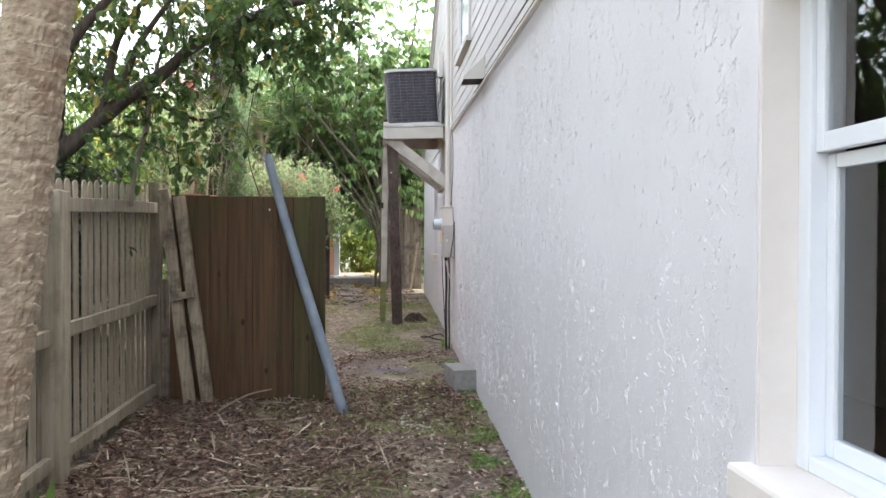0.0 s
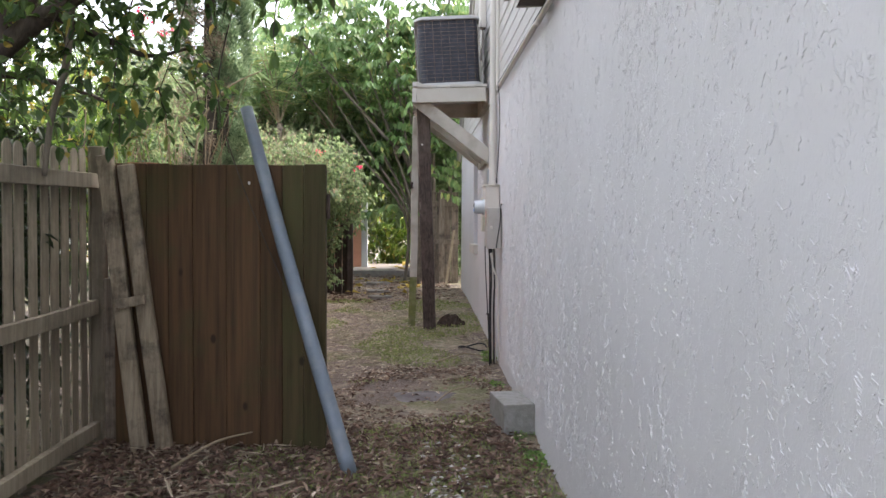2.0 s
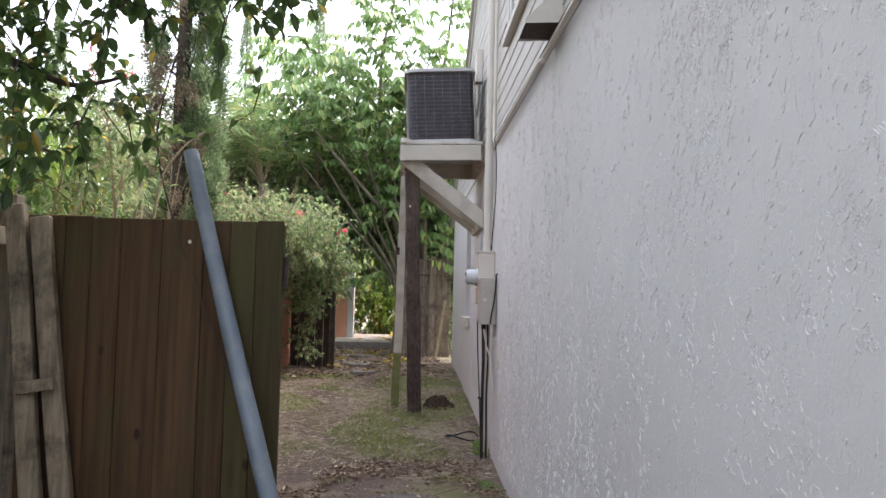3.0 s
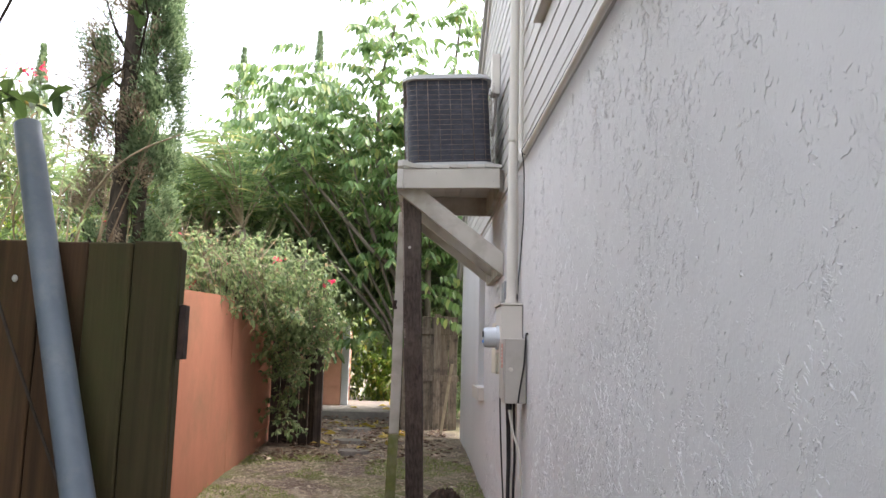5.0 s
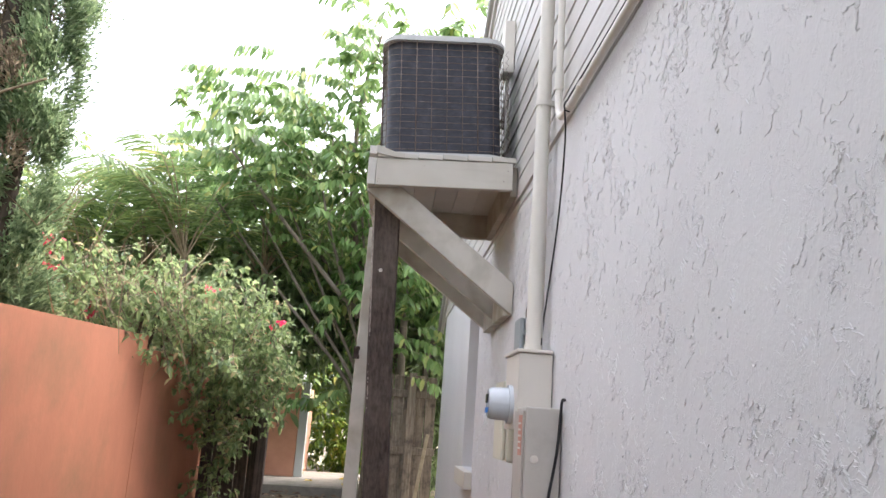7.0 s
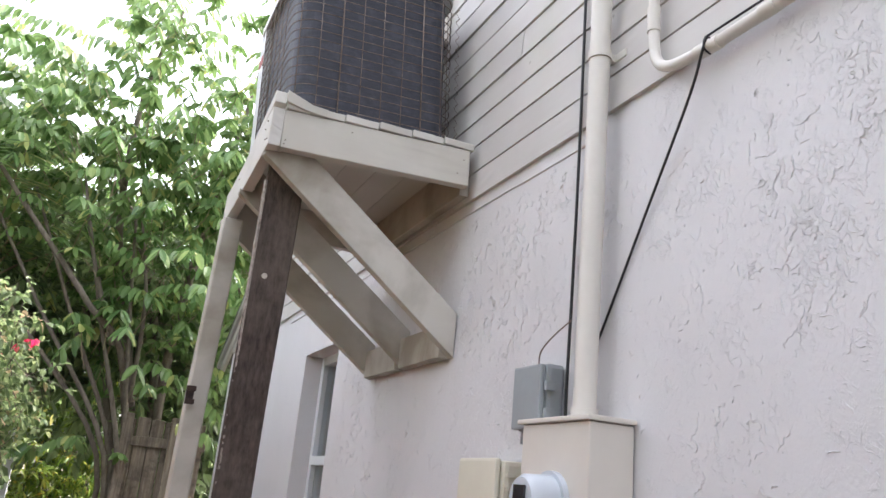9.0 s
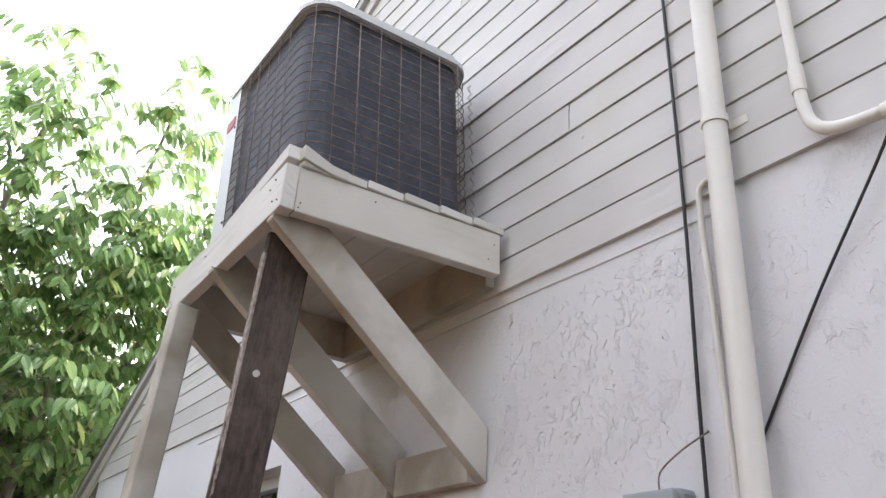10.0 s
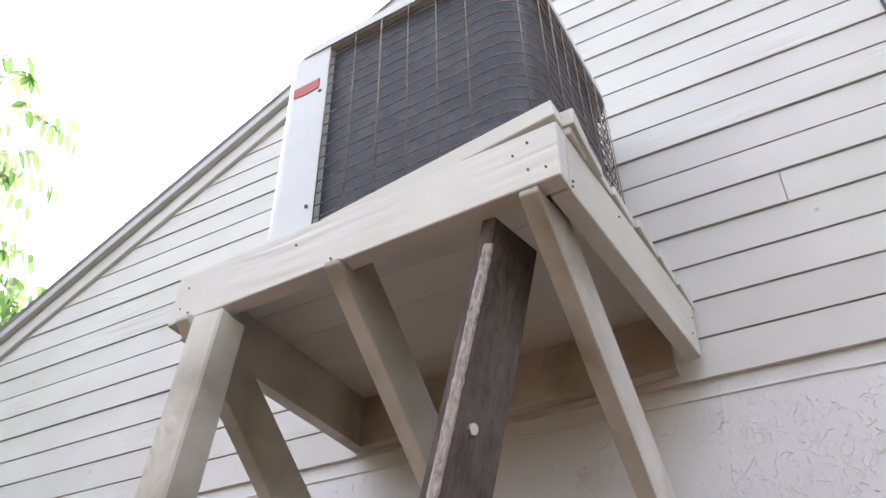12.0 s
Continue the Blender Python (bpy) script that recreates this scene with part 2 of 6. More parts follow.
WORNWOOD = material("worn_timber_edge", (0.47, 0.42, 0.38), (0.20, 0.165, 0.15), scale=120, rough=0.9, bump=1.0, bump_scale=60,
                    stretch=(1, 1, 0.5))
MOSSWOOD = material("mossy_painted_post", (0.20, 0.215, 0.075), (0.13, 0.145, 0.055), scale=14, rough=0.9, bump=0.6, bump_scale=40,
                    stain=(0.36, 0.33, 0.25), stain_amount=0.6, stain_scale=5)
PICKET = material("weathered_cream_picket", (0.37, 0.325, 0.248), (0.215, 0.183, 0.133), scale=9, rough=0.8, bump=0.5, bump_scale=30,
                  stretch=(3, 3, 0.22), stain=(0.12, 0.105, 0.075), stain_amount=0.7, stain_scale=3.4, vary=0.13)
GATEWOOD = material("brown_gate_board", (0.112, 0.062, 0.031), (0.052, 0.031, 0.017), scale=10, rough=0.8, bump=0.5, bump_scale=30,
                    stretch=(3.5, 3.5, 0.12), stain=(0.055, 0.060, 0.024), stain_amount=0.75, stain_scale=1.5, vary=0.18)


def add_knots(m, scale, size, dark):
    """Scattered dark knots with soft rims over a board's colour."""
    n, l = m.node_tree.nodes, m.node_tree.links
    p = n["Principled BSDF"]
    src = p.inputs["Base Color"].links[0].from_socket
    tc = n.new("ShaderNodeTexCoord")
    mp = n.new("ShaderNodeMapping")
    mp.inputs["Scale"].default_value = (1.0, 1.0, 0.6)
    l.new(tc.outputs["Object"], mp.inputs["Vector"])
    v = n.new("ShaderNodeTexVoronoi")
    v.inputs["Scale"].default_value = scale
    l.new(mp.outputs[0], v.inputs["Vector"])
    r = n.new("ShaderNodeMapRange")
    r.inputs["From Min"].default_value, r.inputs["From Max"].default_value = size * 0.5, size
    r.inputs["To Min"].default_value, r.inputs["To Max"].default_value = 0.85, 0.0
    l.new(v.outputs["Distance"], r.inputs["Value"])
    mx = n.new("ShaderNodeMix")
    mx.data_type = "RGBA"
    l.new(r.outputs[0], mx.inputs["Factor"])
    l.new(src, mx.inputs[6])
    mx.inputs[7].default_value = (*dark, 1)
    l.new(mx.outputs[2], p.inputs["Base Color"])


ALGAEWOOD = material("algae_green_gate_board", (0.090, 0.064, 0.031), (0.044, 0.036, 0.017), scale=8, rough=0.85, bump=0.5, bump_scale=30,
                     stretch=(3.5, 3.5, 0.14), stain=(0.056, 0.064, 0.022), stain_amount=0.8, stain_scale=1.8, vary=0.15)
add_knots(GATEWOOD, 6.0, 0.12, (0.022, 0.014, 0.010))
add_knots(ALGAEWOOD, 5.0, 0.10, (0.018, 0.015, 0.009))
GREYWOOD = material("grey_weathered_board", (0.29, 0.245, 0.19), (0.125, 0.098, 0.076), scale=14, rough=0.85, bump=0.7, bump_scale=35,
                    stretch=(3, 3, 0.2), stain=(0.05, 0.042, 0.034), stain_amount=0.95, stain_scale=7, vary=0.10)
TIMBER = material("mottled_old_timber", (0.37, 0.31, 0.225), (0.17, 0.135, 0.095), scale=12, rough=0.85, bump=0.8, bump_scale=35,
                  stretch=(2.5, 2.5, 0.25), stain=(0.028, 0.023, 0.018), stain_amount=0.95, stain_scale=5.5, vary=0.08)
BLUEPIPE = material("grey_blue_pipe", (0.205, 0.25, 0.305), (0.15, 0.185, 0.23), scale=5, rough=0.45, bump=0.15, bump_scale=80,
                    stain=(0.32, 0.33, 0.33), stain_amount=0.5, stain_scale=9, spec=0.5)
ORANGE = material("terracotta_painted_wall", (0.405, 0.168, 0.104), (0.335, 0.138, 0.086), scale=3, rough=0.8, bump=0.35, bump_scale=50,
                  stretch=(1, 1, 0.5), stain=(0.25, 0.135, 0.080), stain_amount=0.9, stain_scale=1.6)
PALECONCRETE = material("pale_concrete", (0.25, 0.235, 0.215), (0.17, 0.155, 0.14), scale=9, rough=0.9, bump=0.4, bump_scale=60,
                        stain=(0.33, 0.29, 0.24), stain_amount=0.5, stain_scale=4)
PINK = material("pale_terracotta_wall", (0.78, 0.42, 0.30), (0.68, 0.34, 0.24), scale=4, rough=0.8, bump=0.3)
CONCRETE = material("concrete", (0.30, 0.29, 0.275), (0.205, 0.20, 0.185), scale=24, rough=0.9, bump=0.7, bump_scale=90,
                    stain=(0.17, 0.165, 0.13), stain_amount=0.6, stain_scale=8)
CONDUIT = material("painted_conduit", (0.64, 0.61, 0.56), (0.60, 0.57, 0.52), scale=3, rough=0.45, spec=0.5, bump=0.1,
                   stain=(0.45, 0.42, 0.37), stain_amount=0.35, stain_scale=6)
METERBOX = material("grey_painted_metal", (0.47, 0.44, 0.40), (0.43, 0.40, 0.365), scale=4, rough=0.5, spec=0.5,
                    stain=(0.30, 0.26, 0.22), stain_amount=0.4, stain_scale=7)
METERTOP = material("cream_painted_metal", (0.63, 0.59, 0.53), (0.59, 0.55, 0.50), scale=4, rough=0.5, spec=0.5)
GREYPLASTIC = material("grey_plastic", (0.30, 0.325, 0.335), (0.26, 0.28, 0.29), scale=6, rough=0.5, spec=0.5)
BEIGEPLASTIC = material("beige_plastic", (0.66, 0.63, 0.52), (0.61, 0.58, 0.48), scale=6, rough=0.5, spec=0.5)
BLACK = material("black_rubber", (0.018, 0.018, 0.02), (0.010, 0.010, 0.012), rough=0.5, spec=0.4)
DARKMETAL = material("rusty_dark_metal", (0.07, 0.045, 0.035), (0.03, 0.02, 0.018), scale=30, rough=0.7, bump=0.4)
ZINC = material("galvanised_washer", (0.62, 0.60, 0.56), (0.5, 0.48, 0.45), scale=40, rough=0.5, metal=0.4)
WIRE = material("rusty_coated_wire", (0.23, 0.17, 0.135), (0.095, 0.07, 0.058), scale=60, rough=0.6,
                stain=(0.38, 0.33, 0.29), stain_amount=0.6, stain_scale=24)
COIL = material("dark_condenser_coil", (0.054, 0.057, 0.076), (0.031, 0.033, 0.044), scale=70, rough=0.55, bump=0.35, bump_scale=160,
                stretch=(0.3, 0.3, 3.0), stain=(0.15, 0.155, 0.18), stain_amount=0.35, stain_scale=14)
NAILHEAD = material("weathered_nail", (0.24, 0.20, 0.17), (0.12, 0.09, 0.07), scale=60, rough=0.7)
ACPAINT = material("light_grey_enamel", (0.51, 0.52, 0.525), (0.46, 0.47, 0.475), scale=3, rough=0.4, spec=0.5)
REDLABEL = material("faded_red_label", (0.42, 0.085, 0.075), (0.34, 0.07, 0.06), scale=20, rough=0.5)
PALELABEL = material("faded_label", (0.60, 0.30, 0.24), (0.45, 0.22, 0.18), scale=20, rough=0.6)
METERGLASS = material("grey_meter_cover", (0.52, 0.56, 0.60), (0.48, 0.52, 0.56), scale=5, rough=0.25, spec=0.6)
BLUETAG = material("blue_tag", (0.05, 0.22, 0.55), (0.04, 0.18, 0.48), rough=0.5)
DARKGLASS = material("dark_display", (0.03, 0.035, 0.04), (0.02, 0.02, 0.025), rough=0.15, spec=0.6)
GLASS = glass_material("window_glass")
CURTAIN = material("pale_curtain", (0.42, 0.36, 0.36), (0.33, 0.28, 0.28), scale=6, rough=0.9, stretch=(8, 8, 0.2))
# near-black surfaces: the unlit interior's dark is in this colour
ROOM = material("unlit_room_dark", (0.09, 0.07, 0.068), (0.07, 0.055, 0.052), scale=2, rough=0.9)
ROOFEDGE = material("grey_roof_edge", (0.44, 0.43, 0.42), (0.36, 0.35, 0.34), scale=5, rough=0.6)
SHINGLE = material("grey_shingles", (0.16, 0.155, 0.15), (0.09, 0.088, 0.085), scale=12, rough=0.9, bump=0.5)
SOIL = ground_material()
DIRT = material("bare_grey_dirt", (0.185, 0.165, 0.16), (0.085, 0.072, 0.068), scale=5, rough=0.95, bump=0.6, bump_scale=60)
DUGSOIL = material("dark_dug_soil", (0.085, 0.058, 0.042), (0.028, 0.020, 0.015), scale=30, rough=0.95, bump=1.0, bump_scale=70)
PALMBARK = material("ringed_palm_bark", (0.44, 0.365, 0.265), (0.19, 0.145, 0.10), scale=16, rough=0.9, bump=1.0, bump_scale=60,
                    stretch=(0.9, 0.9, 2.6), stain=(0.19, 0.105, 0.065), stain_amount=0.75, stain_scale=6)
BARK = material("dark_bark", (0.095, 0.075, 0.06), (0.04, 0.032, 0.026), scale=18, rough=0.9, bump=0.8, bump_scale=50, stretch=(2, 2, 0.5))
PALEBARK = material("pale_bark", (0.22, 0.19, 0.15), (0.11, 0.092, 0.073), scale=14, rough=0.9, bump=0.6, bump_scale=40, stretch=(2, 2, 0.5))
STEM = material("dry_stem", (0.34, 0.28, 0.19), (0.22, 0.175, 0.115), scale=14, rough=0.9)
LEAF_BROAD = leaf_material("broad_dark_leaf", (0.030, 0.066, 0.022), (0.10, 0.168, 0.045), (0.30, 0.24, 0.05), 0.48)
LEAF_UMBRELLA = leaf_material("umbrella_tree_leaf", (0.070, 0.145, 0.045), (0.22, 0.34, 0.13), (0.36, 0.40, 0.14), 0.36, 0.26)
LEAF_DARK = leaf_material("deep_shade_leaf", (0.080, 0.135, 0.060), (0.21, 0.295, 0.13), None, 0.48)
# near-black leaves: the shade between the pickets is put into their colour
LEAF_GAP_SHADE = leaf_material("gap_shade_leaf", (0.014, 0.026, 0.011), (0.045, 0.070, 0.026), None, 0.15)
LEAF_BOUG = leaf_material("bougainvillea_leaf", (0.085, 0.145, 0.062), (0.27, 0.35, 0.165), (0.36, 0.28, 0.16), 0.45, 0.5)
PETAL = leaf_material("red_bract", (0.60, 0.035, 0.075), (0.70, 0.09, 0.10), None, 0.4)
LEAF_CYPRESS = leaf_material("cypress_spray", (0.085, 0.145, 0.075), (0.27, 0.36, 0.20), None, 0.32, 0.7)
LEAF_DEAD = leaf_material("dead_cypress_spray", (0.15, 0.115, 0.08), (0.38, 0.315, 0.225), None, 0.25, 0.8)
LEAF_PALM = leaf_material("palm_leaflet", (0.075, 0.135, 0.050), (0.20, 0.285, 0.11), (0.33, 0.32, 0.12), 0.48, 0.4)
LEAF_SHRUB = leaf_material("bright_shrub_leaf", (0.07, 0.15, 0.022), (0.20, 0.30, 0.05), (0.40, 0.36, 0.07), 0.4, 0.45)
GRASS = leaf_material("grass_blade", (0.11, 0.165, 0.045), (0.28, 0.335, 0.115), (0.38, 0.34, 0.18), 0.36, 0.6)
LITTER = leaf_material("dead_leaf", (0.095, 0.06, 0.045), (0.36, 0.265, 0.195), (0.64, 0.55, 0.43), 0.1, 0.8)
STRAW = leaf_material("dry_straw", (0.26, 0.21, 0.15), (0.52, 0.445, 0.33), (0.50, 0.45, 0.35), 0.1, 0.8)
MULCH = leaf_material("damp_leaf_mulch", (0.07, 0.04, 0.030), (0.225, 0.145, 0.105), (0.36, 0.26, 0.195), 0.08, 0.7)
SCRAP = leaf_material("pale_scrap", (0.36, 0.34, 0.32), (0.58, 0.55, 0.52), None, 0.1, 0.8)
YELLOWLEAF = leaf_material("yellow_fallen_leaf", (0.36, 0.27, 0.04), (0.46, 0.36, 0.07), None, 0.2, 0.6)
GREENLEAF = leaf_material("weed_leaf", (0.07, 0.15, 0.035), (0.19, 0.31, 0.08), None, 0.35, 0.5)

# ---- helpers of this scene ----
ORIGIN = {}


def thing(name, base, label, category, group="", kind=""):
    e = new(name)
    e.empty_display_size = 0.1
    e.location = base
    ORIGIN[e] = Vector(base)
    return tagged(e, label, category, group, kind)


def part(name, bm, mat, parent=None, label="", smooth=False):
    me = bpy.data.meshes.new(name)
    if parent is not None:
        bmesh.ops.translate(bm, vec=-ORIGIN[parent], verts=bm.verts)
    if smooth:
        for f in bm.faces:
            f.smooth = True
    bm.to_mesh(me)
    bm.free()
    me.materials.append(mat)
    ob = new(name, me)
    if parent is not None:
        ob.parent = parent
        ORIGIN[ob] = ORIGIN[parent]
    if label:
        ob["label"] = label
    return ob


def mesh_part(name, verts, faces, mat, parent=None, label="", smooth=False):
    me = bpy.data.meshes.new(name)
    v = np.asarray(verts, dtype=float)
    if parent is not None:
        v = v - np.array(ORIGIN[parent])
    me.from_pydata(v.tolist(), [], faces if isinstance(faces, list) else faces.tolist())
    me.materials.append(mat)
    if smooth:
        me.polygons.foreach_set("use_smooth", [True] * len(me.polygons))
    me.update()
    ob = new(name, me)
    if parent is not None:
        ob.parent = parent
        ORIGIN[ob] = ORIGIN[parent]
    if label:
        ob["label"] = label
    return ob


def box(bm, x0, x1, y0, y1, z0, z1, bevel=0.0):
    m = Matrix.Translation(((x0 + x1) / 2, (y0 + y1) / 2, (z0 + z1) / 2)) @ Matrix.Diagonal((abs(x1 - x0), abs(y1 - y0), abs(z1 - z0), 1))
    r = bmesh.ops.create_cube(bm, size=1, matrix=m)
    if bevel:
        es = list({e for v in r["verts"] for e in v.link_edges})
        bmesh.ops.bevel(bm, geom=es, offset=bevel, segments=2, affect="EDGES", profile=0.6)
    return bm


def beam(bm, a, b, wide, deep, side=(0, 1, 0), bevel=0.003, cuts=0, warp=0.0):
    """A squared timber from a to b; 'wide' lies along side."""
    a, b = Vector(a), Vector(b)
    d = (b - a).normalized()
    s = Vector(side)
    s = (s - d * s.dot(d)).normalized()
    u = d.cross(s)
    m = Matrix((s, u, d)).transposed().to_4x4()
    m.translation = (a + b) / 2
    r = bmesh.ops.create_cube(bm, size=1, matrix=m @ Matrix.Diagonal((wide, deep, (b - a).length, 1)))
    if bevel:
        es = list({e for v in r["verts"] for e in v.link_edges})
        bmesh.ops.bevel(bm, geom=es, offset=bevel, segments=1, affect="EDGES")
    if cuts:
        bmesh.ops.subdivide_edges(bm, edges=[e for e in bm.edges if e.calc_length() > (b - a).length * 0.7], cuts=cuts)
        for v in bm.verts:
            v.co += Vector(noise.noise_vector(v.co * 1.3)) * warp
    return bm


def tube(points, radius, name, mat, parent=None, label="", sides=10, smooth_path=True):
    """A round tube through the points; the radius may be one number or one for each point."""
    pts = [Vector(p) for p in points]
    rad = radius if isinstance(radius, (list, tuple)) else [radius] * len(pts)
    if smooth_path and len(pts) > 2:
        fine, fr = [], []
        for i in range(len(pts) - 1):
            p0, p1, p2, p3 = pts[max(i - 1, 0)], pts[i], pts[i + 1], pts[min(i + 2, len(pts) - 1)]
            for k in range(5):
                t = k / 5
                fine.append(0.5 * ((2 * p1) + (p2 - p0) * t + (2 * p0 - 5 * p1 + 4 * p2 - p3) * t * t + (3 * p1 - p0 - 3 * p2 + p3) * t ** 3))
                fr.append(rad[i] * (1 - t) + rad[i + 1] * t)
        fine.append(pts[-1])
        fr.append(rad[-1])
        pts, rad = fine, fr
    verts, faces = [], []
    u = None
    for i, p in enumerate(pts):
        d = (pts[min(i + 1, len(pts) - 1)] - pts[max(i - 1, 0)]).normalized()
        u = d.orthogonal() if u is None else (u - d * u.dot(d))
        u.normalize()
        w = d.cross(u)
        for k in range(sides):
            a = 2 * math.pi * k / sides
            verts.append(p + (u * math.cos(a) + w * math.sin(a)) * rad[i])
        if i:
            o = (i - 1) * sides
            faces += [(o + k, o + (k + 1) % sides, o + sides + (k + 1) % sides, o + sides + k) for k in range(sides)]
    faces.append(tuple(reversed(range(sides))))
    faces.append(tuple(range(len(verts) - sides, len(verts))))
    ob = mesh_part(name, [tuple(v) for v in verts], faces, mat, parent, label, smooth=True)
    for f in ob.data.polygons[-2:]:
        f.use_smooth = False
    if sides > 8 and not smooth_path:
        ob.data.set_sharp_from_angle(angle=radians(50))
    return ob


def leaf_cloud(name, pos, direction, length, width, mat, parent=None, label="", rng=None, fold=0.25, droop=0.3, up=None, oval=False):
    """Many folded blades, each a mesh island: base at pos, pointing along direction; oval ones have round shoulders."""
    pos, d = np.asarray(pos, float), np.asarray(direction, float)
    n = len(pos)
    d = d / np.linalg.norm(d, axis=1, keepdims=True)
    ref = np.tile(np.array([0, 0, 1.0]), (n, 1)) if up is None else np.asarray(up, float)
    ref = ref + rng.normal(0, 0.35, (n, 3))
    s = np.cross(d, ref)
    s /= np.linalg.norm(s, axis=1, keepdims=True) + 1e-9
    nn = np.cross(s, d)
    L = (length * rng.uniform(0.7, 1.25, n))[:, None]
    W = (width * rng.uniform(0.7, 1.2, n))[:, None] / 2
    drop = np.array([0, 0, -1.0]) * droop * L
    base = pos
    mid = pos + d * L * 0.5 + drop * 0.25
    tip = pos + d * L + drop
    lft = mid - s * W + nn * W * fold * 2
    rgt = mid + s * W + nn * W * fold * 2
    q1 = pos + d * L * 0.82 + drop * 0.66
    l2 = q1 - s * W * 0.55 + nn * W * fold
    r2 = q1 + s * W * 0.55 + nn * W * fold
    if oval:
        q0 = pos + d * L * 0.2 + drop * 0.06
        l0, r0 = q0 - s * W * 0.74 + nn * W * fold * 1.4, q0 + s * W * 0.74 + nn * W * fold * 1.4
        l2, r2 = q1 - s * W * 0.70 + nn * W * fold, q1 + s * W * 0.70 + nn * W * fold
        verts = np.stack([base, l0, q0, r0, lft, mid, rgt, l2, q1, r2, tip], 1).reshape(-1, 3)
        k = np.arange(n)[:, None, None] * 11
        f = (np.array([[0, 2, 1, 1], [0, 3, 2, 2], [1, 2, 5, 4], [2, 3, 6, 5], [4, 5, 8, 7], [5, 6, 9, 8], [7, 8, 10, 10], [8, 9, 10, 10]])[None] + k).reshape(-1, 4)
        faces = [tuple(dict.fromkeys(r)) for r in f.tolist()]
        return tagged(mesh_part(name, verts, faces, mat, parent, label), kind="stuff")
    verts = np.stack([base, lft, l2, tip, r2, rgt, mid, q1], 1).reshape(-1, 3)
    k = np.arange(n)[:, None, None] * 8
    f = (np.array([[0, 6, 1, 1], [0, 5, 6, 6], [1, 6, 7, 2], [6, 5, 4, 7], [2, 7, 3, 3], [7, 4, 3, 3]])[None] + k).reshape(-1, 4)
    faces = [tuple(dict.fromkeys(r)) for r in f.tolist()]
    return tagged(mesh_part(name, verts, faces, mat, parent, label), kind="stuff")


def ground_z(x, y):
    z = np.interp(y, [-30, 2, 6.4, 8.4, 9.6, 11, 14, 17, 40], [0, 0, 0.20, 0.285, 0.345, 0.41, 0.50, 0.58, 0.62])
    return z


def bumpy(x, y):
    return 0.03 * noise.noise(Vector((x * 1.1, y * 1.1, 0.3))) + 0.012 * noise.noise(Vector((x * 5, y * 5, 4.1)))


def ground_at(x, y):
    return float(ground_z(x, y)) + bumpy(x, y)

# ---- ground ----
gx = np.unique(np.round(np.concatenate([np.linspace(-80, -6, 20), np.linspace(-6, -2, 20), np.linspace(-2, 1.0, 61), np.linspace(1.0, 6, 10), np.linspace(6, 80, 20)]), 4))
gy = np.unique(np.round(np.concatenate([np.linspace(-40, -2, 12), np.linspace(-2, 2.5, 24), np.linspace(2.5, 12, 190), np.linspace(12, 20, 80), np.linspace(20, 140, 30)]), 4))
gverts = [(x, y, ground_at(x, y)) for y in gy for x in gx]
nx = len(gx)
gfaces = [(j * nx + i, j * nx + i + 1, (j + 1) * nx + i + 1, (j + 1) * nx + i) for j in range(len(gy) - 1) for i in range(nx - 1)]
ground = mesh_part("ground", gverts, gfaces, SOIL, smooth=True)
tagged(ground, "brown soil with leaf litter and thin grass", "ground", kind="structure")

# ---- house: walls ----
WX = 0.79
Y0, Y1, ZT = -4.0, 14.1, 2.668
wall = bmesh.new()
NW = (0.41, 1.515, 0.975, 2.30)
FW = (10.86, 11.50, 1.262, 2.345)
ys = [Y0, NW[0], NW[1], FW[0], FW[1], Y1]
for i in range(5):
    if i == 1:
        spans = [(-0.3, NW[2]), (NW[3], ZT)]
    elif i == 3:
        spans = [(-0.3, FW[2]), (FW[3], ZT)]
    else:
        spans = [(-0.3, ZT)]
    for z0, z1 in spans:
        box(wall, WX, WX + 0.2, ys[i], ys[i + 1], z0, z1)
bmesh.ops.remove_doubles(wall, verts=wall.verts, dist=0.0005)
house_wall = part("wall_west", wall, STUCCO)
tagged(house_wall, "white trowelled stucco house wall", "wall", kind="structure")

ORIGIN[house_wall] = Vector((0, 0, 0))
# raised trowel strokes and crumbs standing proud of the plaster
rw = np.random.default_rng(17)
RV, RF = [], []


def ridge_line(y, z, seg, step, ang, wd, hi, jag):
    """A thin raised line of plaster that wanders about one heading."""
    base, head, lean = len(RV), ang, rw.uniform(-0.8, 0.8)
    for q in range(seg + 1):
        e = math.sin(math.pi * (0.10 + 0.80 * q / seg)) ** 0.5 * rw.uniform(0.35, 1.3)
        sy, sz = -math.sin(ang), math.cos(ang)
        RV.extend([(WX + 0.0006, y + sy * wd * e, z + sz * wd * e), (WX - hi * e, y + sy * wd * e * lean, z + sz * wd * e * lean - 0.0004), (WX + 0.0006, y - sy * wd * e, z - sz * wd * e)])
        if q:
            o = base + 3 * (q - 1)
            RF.extend([(o, o + 3, o + 4, o + 1), (o + 1, o + 4, o + 5, o + 2)])
        y += step * math.cos(ang)
        z += step * math.sin(ang)
        ang = head + 0.55 * (ang - head) + rw.normal(0, jag)
        head += rw.normal(0, 0.10)
    RF.extend([(base, base + 1, base + 2), (base + 3 * seg + 2, base + 3 * seg + 1, base + 3 * seg)])


